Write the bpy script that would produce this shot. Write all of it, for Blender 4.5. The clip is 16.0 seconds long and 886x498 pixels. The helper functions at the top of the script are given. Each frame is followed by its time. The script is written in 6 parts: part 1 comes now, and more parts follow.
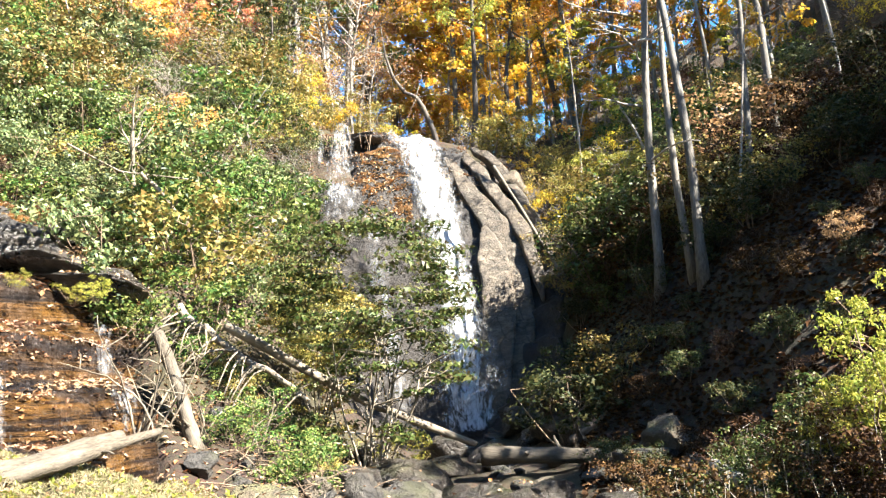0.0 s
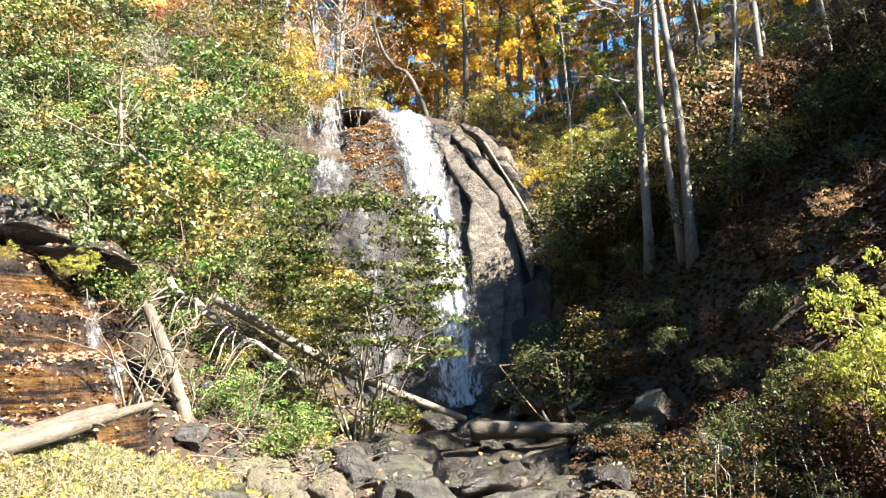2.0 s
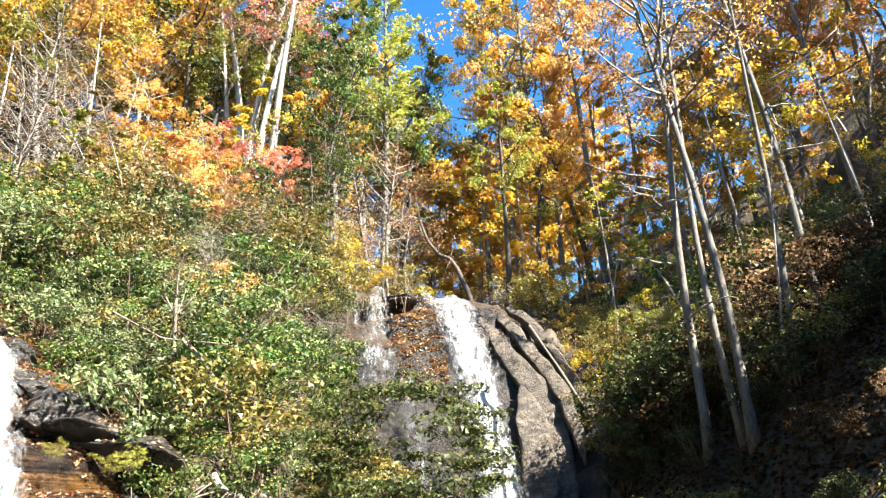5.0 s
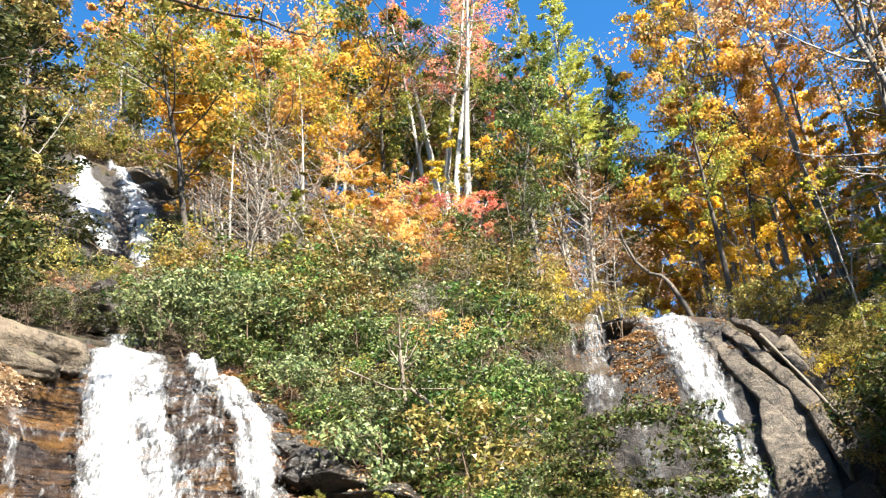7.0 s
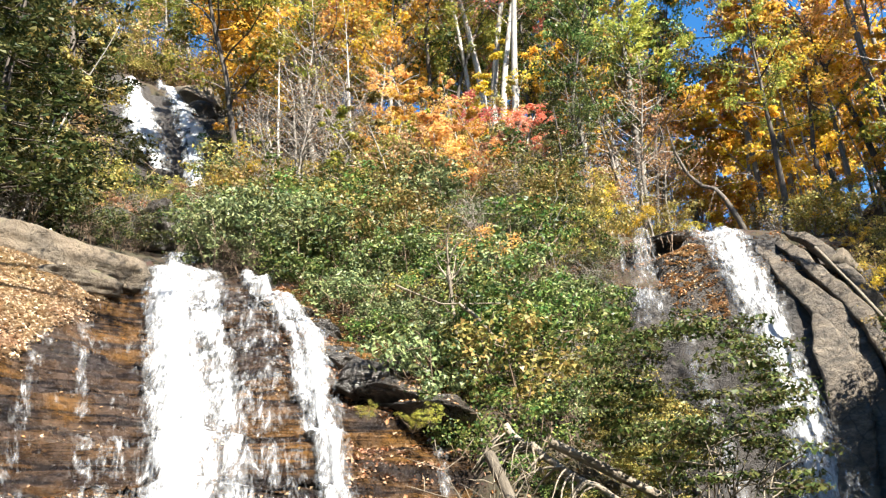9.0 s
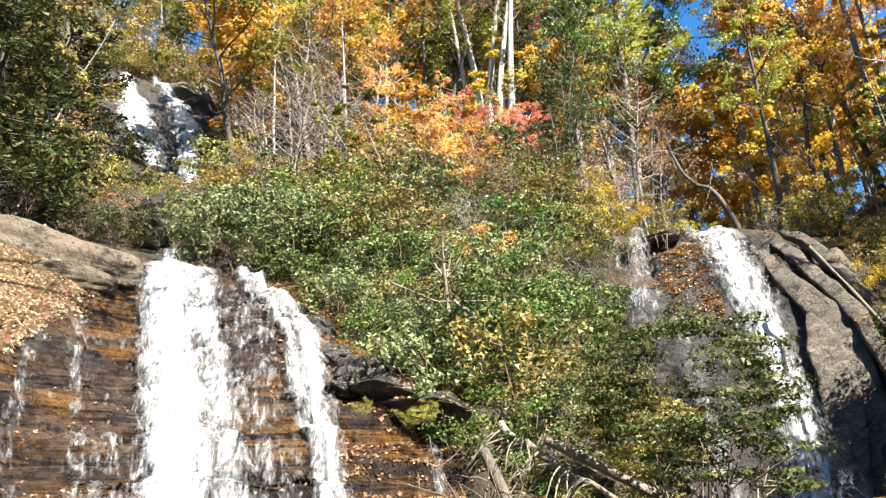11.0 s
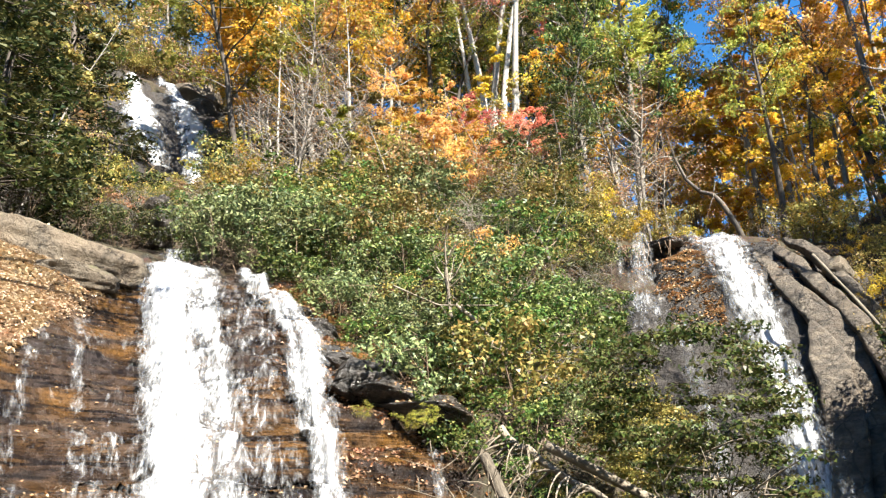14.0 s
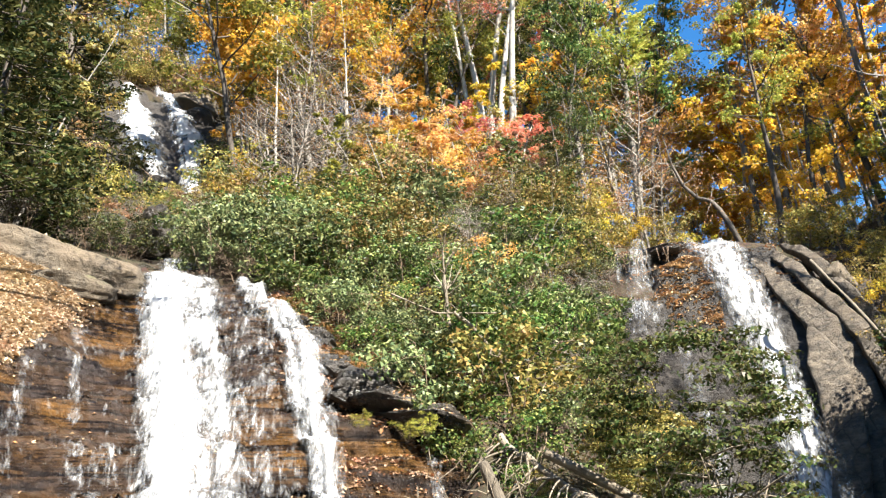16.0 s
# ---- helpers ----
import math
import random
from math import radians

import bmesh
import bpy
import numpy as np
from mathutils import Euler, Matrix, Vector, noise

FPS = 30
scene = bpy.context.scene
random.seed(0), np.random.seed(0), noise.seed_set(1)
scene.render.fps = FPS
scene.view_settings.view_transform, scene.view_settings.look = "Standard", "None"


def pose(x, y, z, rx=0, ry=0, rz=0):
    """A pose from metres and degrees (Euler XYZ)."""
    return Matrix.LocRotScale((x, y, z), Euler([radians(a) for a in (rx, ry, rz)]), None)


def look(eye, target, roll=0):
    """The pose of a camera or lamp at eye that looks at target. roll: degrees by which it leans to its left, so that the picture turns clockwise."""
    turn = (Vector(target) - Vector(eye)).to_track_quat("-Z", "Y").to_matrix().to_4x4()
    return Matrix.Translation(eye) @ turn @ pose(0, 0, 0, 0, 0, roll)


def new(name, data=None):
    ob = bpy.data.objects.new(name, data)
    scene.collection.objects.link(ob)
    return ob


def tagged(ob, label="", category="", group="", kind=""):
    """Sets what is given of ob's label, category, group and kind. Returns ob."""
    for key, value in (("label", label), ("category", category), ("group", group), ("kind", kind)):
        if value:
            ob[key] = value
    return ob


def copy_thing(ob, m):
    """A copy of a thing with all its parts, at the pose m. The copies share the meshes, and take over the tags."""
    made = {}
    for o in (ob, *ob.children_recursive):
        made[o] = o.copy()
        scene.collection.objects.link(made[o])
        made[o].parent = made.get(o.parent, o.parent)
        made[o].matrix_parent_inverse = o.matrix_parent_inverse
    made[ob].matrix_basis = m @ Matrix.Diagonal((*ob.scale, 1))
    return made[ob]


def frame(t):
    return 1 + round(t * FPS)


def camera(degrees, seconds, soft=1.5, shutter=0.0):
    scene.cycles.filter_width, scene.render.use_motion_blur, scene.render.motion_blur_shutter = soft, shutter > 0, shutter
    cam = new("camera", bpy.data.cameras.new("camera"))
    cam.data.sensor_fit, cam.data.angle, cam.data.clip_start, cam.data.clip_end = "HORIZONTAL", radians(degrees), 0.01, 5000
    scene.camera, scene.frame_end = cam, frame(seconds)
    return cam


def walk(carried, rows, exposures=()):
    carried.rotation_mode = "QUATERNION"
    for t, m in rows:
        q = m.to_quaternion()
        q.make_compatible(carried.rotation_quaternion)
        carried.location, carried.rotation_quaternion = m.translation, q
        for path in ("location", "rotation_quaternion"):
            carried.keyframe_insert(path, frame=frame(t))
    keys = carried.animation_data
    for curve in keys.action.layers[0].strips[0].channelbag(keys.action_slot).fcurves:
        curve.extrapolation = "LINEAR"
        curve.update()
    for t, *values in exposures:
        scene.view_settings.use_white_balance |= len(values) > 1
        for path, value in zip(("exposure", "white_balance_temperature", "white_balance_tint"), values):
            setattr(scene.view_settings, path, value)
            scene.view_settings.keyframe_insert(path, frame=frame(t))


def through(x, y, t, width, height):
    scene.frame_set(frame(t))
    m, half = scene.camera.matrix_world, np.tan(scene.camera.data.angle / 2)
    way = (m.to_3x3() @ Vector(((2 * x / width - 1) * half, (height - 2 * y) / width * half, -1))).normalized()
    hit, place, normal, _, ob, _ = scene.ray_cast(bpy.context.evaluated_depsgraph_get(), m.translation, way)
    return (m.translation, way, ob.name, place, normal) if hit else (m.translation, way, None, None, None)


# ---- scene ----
from mathutils.bvhtree import BVHTree

cam = camera(59.76, 16.0, soft=1.3)
ROWS = [
    (0.0, 0.000, 0.000, 1.600, 101.43, 2.84, 0.57),
    (0.5, -0.037, -0.008, 1.595, 102.15, 3.11, 0.22),
    (1.0, -0.062, -0.002, 1.554, 102.72, 2.66, -1.53),
    (1.5, -0.092, 0.027, 1.601, 100.81, 2.36, -0.70),
    (2.0, -0.083, 0.026, 1.567, 99.70, 2.61, -0.40),
    (2.5, -0.114, 0.013, 1.660, 103.90, 2.86, 0.98),
    (3.0, -0.124, -0.021, 1.700, 109.93, 2.56, 2.60),
    (3.5, -0.099, -0.079, 1.670, 111.57, 2.64, 2.29),
    (3.7, -0.092, -0.099, 1.671, 111.55, 2.59, 2.03),
    (5.8, -0.085, -0.025, 1.666, 117.84, 4.17, 7.05),
    (6.0, -0.095, -0.045, 1.655, 119.17, 4.20, 10.85),
    (6.5, -0.040, -0.099, 1.583, 118.46, 4.39, 16.88),
    (7.0, -0.009, -0.137, 1.569, 117.02, 4.43, 20.69),
    (7.5, -0.003, -0.198, 1.577, 115.20, 3.92, 26.31),
    (8.0, 0.077, -0.184, 1.529, 113.95, 3.30, 26.37),
    (8.5, 0.066, -0.173, 1.589, 111.05, 3.64, 24.65),
    (11.0, 0.030, -0.161, 1.552, 110.82, 3.42, 23.80),
    (11.5, 0.051, -0.159, 1.563, 110.65, 3.49, 23.83),
    (12.0, 0.050, -0.165, 1.564, 110.83, 3.30, 23.86),
    (12.5, 0.040, -0.169, 1.560, 111.03, 3.16, 24.06),
    (13.0, 0.045, -0.169, 1.565, 111.02, 2.91, 24.11),
    (13.5, 0.032, -0.169, 1.558, 111.13, 2.92, 23.75),
    (14.0, 0.038, -0.168, 1.570, 111.05, 2.72, 23.75),
    (14.5, 0.049, -0.175, 1.568, 111.48, 2.74, 23.52),
    (15.0, 0.067, -0.177, 1.566, 113.04, 3.11, 25.01),
    (15.5, 0.049, -0.169, 1.559, 111.84, 3.45, 23.75),
    (16.0, 0.047, -0.165, 1.575, 111.62, 3.09, 23.75),
]
EXPOSURES = [(0.0, 3.05), (3.5, 2.92), (7.0, 2.45), (8.5, 2.33), (16.0, 2.3)]
walk(cam, [(t, pose(x, y, z, rx, ry, rz)) for t, x, y, z, rx, ry, rz in ROWS], EXPOSURES)

# ---- world and sun ----
SUN_AZ, SUN_EL = 119.0, 44.0
world = bpy.data.worlds.new("autumn_sky")
scene.world = world
world.use_nodes = True
wn = world.node_tree.nodes
sky = wn.new("ShaderNodeTexSky")
sky.sky_type, sky.sun_disc = "NISHITA", False
sky.sun_elevation, sky.sun_rotation = radians(SUN_EL), radians(SUN_AZ)
sky.air_density, sky.dust_density, sky.ozone_density = 1.0, 0.2, 2.0
deep = wn.new("ShaderNodeHueSaturation")
deep.inputs["Saturation"].default_value = 1.35
world.node_tree.links.new(sky.outputs[0], deep.inputs["Color"])
world.node_tree.links.new(deep.outputs[0], wn["Background"].inputs[0])
wn["Background"].inputs[1].default_value = 0.06
sun = new("sun", bpy.data.lights.new("sun", "SUN"))
sun.data.energy, sun.data.angle, sun.data.color = 5.0, radians(0.53), (1.0, 0.93, 0.82)
s_dir = Vector((math.sin(radians(SUN_AZ)) * math.cos(radians(SUN_EL)), math.cos(radians(SUN_AZ)) * math.cos(radians(SUN_EL)), math.sin(radians(SUN_EL))))
sun.matrix_world = look(s_dir * 120, (0, 0, 0))
rng = np.random.default_rng(7)


# ---- materials ----
class Mat:
    """A node material under construction."""

    def __init__(self, name):
        self.m = bpy.data.materials.new(name)
        self.m.use_nodes = True
        self.t = self.m.node_tree
        self.b = self.t.nodes["Principled BSDF"]
        self.out = self.t.nodes["Material Output"]

    def n(self, kind, **kw):
        node = self.t.nodes.new("ShaderNode" + kind)
        for k, v in kw.items():
            if k == "op":
                node.operation = v
            elif k == "blend":
                node.blend_type = v
            elif k == "data":
                node.data_type = v
        return node

    def link(self, a, b):
        self.t.links.new(a, b)

    def val(self, sock, v):
        if hasattr(v, "is_output"):
            self.link(v, sock)
        else:
            sock.default_value = v

    def coords(self, scale=(1, 1, 1), kind="Object"):
        tc = self.n("TexCoord")
        mp = self.n("Mapping")
        mp.inputs["Scale"].default_value = scale
        self.link(tc.outputs[kind], mp.inputs["Vector"])
        return mp.outputs[0]

    def world(self, scale=(1, 1, 1)):
        g = self.n("NewGeometry")
        mp = self.n("Mapping")
        mp.inputs["Scale"].default_value = scale
        self.link(g.outputs["Position"], mp.inputs["Vector"])
        return mp.outputs[0]

    def noise(self, vec, scale, detail=4, rough=0.6, dist=0.0):
        t = self.n("TexNoise")
        t.inputs["Scale"].default_value = scale
        t.inputs["Detail"].default_value = detail
        t.inputs["Roughness"].default_value = rough
        t.inputs["Distortion"].default_value = dist
        self.link(vec, t.inputs["Vector"])
        return t.outputs["Fac"]

    def ramp(self, fac, stops, interp="LINEAR"):
        r = self.n("ValToRGB")
        r.color_ramp.interpolation = interp
        el = r.color_ramp.elements
        while len(el) < len(stops):
            el.new(0.5)
        for e, (p, c) in zip(el, stops):
            e.position = p
            e.color = (c, c, c, 1) if isinstance(c, (int, float)) else (*c, 1)
        self.link(fac, r.inputs[0])
        return r.outputs[0]

    def mix(self, fac, a, b, blend="MIX"):
        x = self.n("Mix", data="RGBA", blend=blend)
        self.val(x.inputs[0], fac)
        for s, v in ((x.inputs[6], a), (x.inputs[7], b)):
            if isinstance(v, tuple):
                v = (*v, 1)
            self.val(s, v)
        return x.outputs[2]

    def math(self, op, a, b=0.0):
        x = self.n("Math", op=op)
        self.val(x.inputs[0], a)
        self.val(x.inputs[1], b)
        return x.outputs[0]

    def bump(self, height, strength, distance):
        x = self.n("Bump")
        x.inputs["Strength"].default_value = strength
        x.inputs["Distance"].default_value = distance
        self.link(height, x.inputs["Height"])
        self.link(x.outputs[0], self.b.inputs["Normal"])
        return x.outputs[0]


def leaf_mat(name, colours, gloss=0.5, through=0.25, spread=0.38):
    """Leaves: a tone for each leaf, a shift for each plant, and light shining through."""
    m = Mat(name)
    geo, info = m.n("NewGeometry"), m.n("ObjectInfo")
    k = len(colours)
    col = m.ramp(geo.outputs["Random Per Island"], [((i + 0.5) / k, c) for i, c in enumerate(colours)])
    patch = m.noise(m.world(), 0.55, 2)
    hsv = m.n("HueSaturation")
    m.val(hsv.inputs["Hue"], m.math("ADD", m.math("ADD", 0.5 - 0.045, m.math("MULTIPLY", patch, 0.06)), m.math("MULTIPLY", info.outputs["Random"], 0.03)))
    m.val(hsv.inputs["Value"], m.math("ADD", 1 - spread, m.math("MULTIPLY", info.outputs["Random"], 2 * spread)))
    m.link(col, hsv.inputs["Color"])
    m.link(hsv.outputs[0], m.b.inputs["Base Color"])
    m.b.inputs["Roughness"].default_value = gloss
    m.b.inputs["Specular IOR Level"].default_value = 0.16
    tr = m.n("BsdfTranslucent")
    m.link(hsv.outputs[0], tr.inputs[0])
    mx = m.n("MixShader")
    mx.inputs[0].default_value = through
    m.link(m.b.outputs[0], mx.inputs[1])
    m.link(tr.outputs[0], mx.inputs[2])
    m.link(mx.outputs[0], m.out.inputs[0])
    return m.m


def bark_mat(name, dark, light, rough=0.85, scale=6.0):
    m = Mat(name)
    v = m.coords((1, 1, 0.22))
    fine, wide = m.noise(v, scale * 4, 5), m.noise(m.coords((1, 1, 0.6)), scale * 0.35, 3)
    col = m.ramp(fine, [(0.3, dark), (0.7, light)])
    info = m.n("ObjectInfo")
    lichen = m.ramp(wide, [(0.45, 0.0), (0.7, 0.55)])
    col = m.mix(lichen, col, tuple(min(1, c * 1.3 + 0.03) for c in light))
    tone = m.math("ADD", 0.75, m.math("MULTIPLY", info.outputs["Random"], 0.5))
    hsv = m.n("HueSaturation")
    m.link(col, hsv.inputs["Color"])
    m.link(tone, hsv.inputs["Value"])
    m.link(hsv.outputs[0], m.b.inputs["Base Color"])
    m.b.inputs["Roughness"].default_value = rough
    m.bump(fine, 0.7, 0.03)
    return m.m


def rock_mat(name, dark, light, tint, wet=0.0, moss=0.0, strata=0.0, bands=0.0, ochre=0.0, relief=1.0):
    """Gneiss: broad tones, fine grain, rust and algae stains, dark where it is wet, moss on flat tops."""
    m = Mat(name)
    v = m.world()
    big, mid, fine = m.noise(v, 0.45, 4, 0.6, 0.6), m.noise(v, 2.2, 6, 0.65), m.noise(v, 22, 5, 0.7)
    layer = m.noise(m.world((0.35, 0.35, 5.0)), 1.1, 5, 0.6, 0.4)
    col = m.ramp(mid, [(0.28, dark), (0.72, light)])
    col = m.mix(m.ramp(big, [(0.42, 0.0), (0.6, 0.85)]), col, tint)
    if ochre:
        sep = m.n("SeparateXYZ")
        m.link(m.world(), sep.inputs[0])
        low = m.math("ADD", sep.outputs[2], m.math("MULTIPLY", m.noise(v, 0.4, 4), 9.0))
        col = m.mix(m.ramp(m.math("MULTIPLY", low, 0.1), [(0.74, ochre), (0.92, 0.0)]), col, m.ramp(mid, [(0.3, (0.055, 0.032, 0.013)), (0.7, (0.125, 0.075, 0.032))]))
    if strata:
        col = m.mix(m.math("MULTIPLY", m.ramp(layer, [(0.42, 0.0), (0.62, 1.0)]), strata), col, tuple(c * 0.25 for c in dark))
    col = m.mix(0.5, col, m.ramp(fine, [(0.25, 0.45), (0.75, 1.35)]), "MULTIPLY")
    if bands:
        o = m.coords((0.9, 0.9, 2.4))
        band = m.noise(o, 1.3, 7, 0.7, 0.5)
        col = m.mix(bands, col, m.ramp(band, [(0.35, 0.3), (0.5, 0.9), (0.65, 1.6)]), "MULTIPLY")
        vor = m.n("TexVoronoi")
        vor.feature = "DISTANCE_TO_EDGE"
        vor.inputs["Scale"].default_value = 1.5
        warp = m.n("VectorMath")
        warp.operation = "ADD"
        m.link(v, warp.inputs[0])
        m.link(m.mix(0.5, (0, 0, 0), mid), warp.inputs[1])
        m.link(warp.outputs[0], vor.inputs["Vector"])
        crack = m.ramp(vor.outputs["Distance"], [(0.0, 0.25), (0.05, 1.0)])
        col = m.mix(min(0.8, bands), col, crack, "MULTIPLY")
        layer = m.math("ADD", m.math("MULTIPLY", band, 1.2), m.math("MULTIPLY", crack, 0.5))
    if moss:
        g = m.n("NewGeometry")
        sep = m.n("SeparateXYZ")
        m.link(g.outputs["Normal"], sep.inputs[0])
        top = m.math("MULTIPLY", m.ramp(sep.outputs[2], [(0.45, 0.0), (0.85, 1.0)]), m.ramp(m.noise(v, 1.4, 5), [(0.45, 0.0), (0.62, moss)]))
        col = m.mix(top, col, (0.10, 0.12, 0.025))
    m.link(col, m.b.inputs["Base Color"])
    if wet:
        m.link(m.ramp(m.noise(v, 0.9, 4), [(0.35, 0.85 - 0.74 * wet), (0.7, 0.9 - 0.5 * wet)]), m.b.inputs["Roughness"])
    else:
        m.b.inputs["Roughness"].default_value = 0.85
    h = m.math("ADD", m.math("MULTIPLY", mid, 1.0), m.math("ADD", m.math("MULTIPLY", fine, 0.25), m.math("MULTIPLY", layer, 0.15 + 0.7 * strata)))
    m.bump(h, relief, 0.22)
    return m.m


def water_mat(name, core, thick, soft=0.7, fine=1.0, steep=0.5):
    """Falling white water: solid foam in the core of the sheet, laced strands at its edges, whiter where the rock is steep."""
    m = Mat(name)
    uv = m.n("UVMap")

    def flow(across, along, scale, detail, rough, warp=0.0):
        mp = m.n("Mapping")
        mp.inputs["Scale"].default_value = (across * fine, along * fine, 1)
        m.link(uv.outputs[0], mp.inputs["Vector"])
        return m.noise(mp.outputs[0], scale, detail, rough, warp)

    strands = flow(4.2, 1.0, 1.0, 8, 0.72, 1.2)
    lace = flow(1.6, 0.8, 1.0, 7, 0.66, 1.8)
    spray = flow(9.0, 5.0, 1.0, 4, 0.7)
    edge = m.n("Attribute")
    edge.attribute_name = "body"
    g = m.n("NewGeometry")
    sep = m.n("SeparateXYZ")
    m.link(g.outputs["Normal"], sep.inputs[0])
    slope = m.math("MULTIPLY", m.math("SUBTRACT", 0.62, m.math("ABSOLUTE", sep.outputs[2])), steep)
    f = m.math("ADD", m.math("MULTIPLY", m.math("SUBTRACT", strands, 0.5), 3.6), m.math("MULTIPLY", m.math("SUBTRACT", lace, 0.5), 3.8))
    f = m.math("ADD", f, m.math("MULTIPLY", m.math("SUBTRACT", spray, 0.5), 1.8))
    f = m.math("ADD", m.math("ADD", f, slope), m.math("ADD", m.math("MULTIPLY", edge.outputs["Fac"], core), thick))
    a = m.ramp(m.math("MULTIPLY", f, 0.5), [(0.0, 0.0), (0.22 * soft, 0.22), (0.5 * soft, 1.0)])
    m.link(m.ramp(strands, [(0.32, (0.3, 0.32, 0.34)), (0.62, (0.62, 0.64, 0.66))]), m.b.inputs["Base Color"])
    m.b.inputs["Roughness"].default_value = 0.4
    m.bump(m.math("ADD", strands, m.math("MULTIPLY", spray, 0.3)), 0.6, 0.2)
    tl = m.n("BsdfTranslucent")
    tl.inputs[0].default_value = (0.8, 0.84, 0.88, 1)
    body = m.n("MixShader")
    body.inputs[0].default_value = 0.3
    m.link(m.b.outputs[0], body.inputs[1])
    m.link(tl.outputs[0], body.inputs[2])
    clear = m.n("BsdfTransparent")
    mx = m.n("MixShader")
    m.link(a, mx.inputs[0])
    m.link(clear.outputs[0], mx.inputs[1])
    m.link(body.outputs[0], mx.inputs[2])
    m.link(mx.outputs[0], m.out.inputs[0])
    return m.m


def slab_mat(name):
    """Wet layered gneiss: level bands of black, brown and rusty ochre, with dark bedding cracks and a film of water."""
    m = Mat(name)
    v = m.world()
    bed = m.noise(m.world((0.16, 0.16, 1.5)), 1.0, 6, 0.6, 0.6)
    thin = m.noise(m.world((0.35, 0.35, 8.0)), 1.0, 5, 0.65, 0.5)
    big, mid, fine = m.noise(v, 0.4, 3), m.noise(v, 2.6, 6, 0.68), m.noise(v, 24, 5, 0.7)
    col = m.ramp(bed, [(0.3, (0.009, 0.007, 0.006)), (0.44, (0.030, 0.018, 0.010)), (0.5, (0.118, 0.058, 0.014)), (0.62, (0.075, 0.038, 0.012)), (0.7, (0.012, 0.009, 0.008))])
    col = m.mix(m.ramp(big, [(0.4, 0.0), (0.58, 0.75)]), col, m.ramp(mid, [(0.3, (0.009, 0.008, 0.008)), (0.7, (0.042, 0.034, 0.032))]))
    col = m.mix(m.ramp(thin, [(0.54, 0.0), (0.585, 0.9)]), col, (0.005, 0.004, 0.004))
    seam = m.noise(m.world((0.22, 0.22, 3.2)), 1.0, 7, 0.7, 1.2)
    col = m.mix(m.ramp(seam, [(0.485, 0.0), (0.498, 0.95), (0.506, 0.95), (0.52, 0.0)]), col, (0.004, 0.003, 0.003))
    col = m.mix(0.6, col, m.ramp(fine, [(0.25, 0.45), (0.75, 1.7)]), "MULTIPLY")
    col = m.mix(0.6, col, m.ramp(mid, [(0.3, 0.45), (0.7, 1.9)]), "MULTIPLY")
    m.link(col, m.b.inputs["Base Color"])
    m.link(m.ramp(mid, [(0.35, 0.12), (0.65, 0.42)]), m.b.inputs["Roughness"])
    h = m.math("ADD", m.math("ADD", m.math("MULTIPLY", mid, 0.9), m.math("MULTIPLY", fine, 0.35)), m.math("MULTIPLY", thin, -0.8))
    m.bump(h, 1.0, 0.25)
    return m.m


def soil_mat(name):
    m = Mat(name)
    v = m.world()
    wide, mid, fine = m.noise(v, 0.3, 3), m.noise(v, 2.6, 5), m.noise(v, 17, 5, 0.7)
    vor = m.n("TexVoronoi")
    vor.inputs["Scale"].default_value = 9.0
    m.link(v, vor.inputs["Vector"])
    col = m.ramp(mid, [(0.3, (0.012, 0.007, 0.004)), (0.7, (0.04, 0.024, 0.012))])
    leaf = m.mix(0.6, (0.0540, 0.0345, 0.0182), vor.outputs["Color"], "MULTIPLY")
    col = m.mix(m.ramp(fine, [(0.4, 0.0), (0.6, 0.8)]), col, leaf)
    col = m.mix(m.ramp(wide, [(0.45, 0.0), (0.65, 0.5)]), col, (0.0345, 0.0364, 0.0123))
    m.link(col, m.b.inputs["Base Color"])
    m.b.inputs["Roughness"].default_value = 0.95
    m.bump(m.math("ADD", mid, m.math("MULTIPLY", fine, 0.4)), 0.9, 0.15)
    return m.m


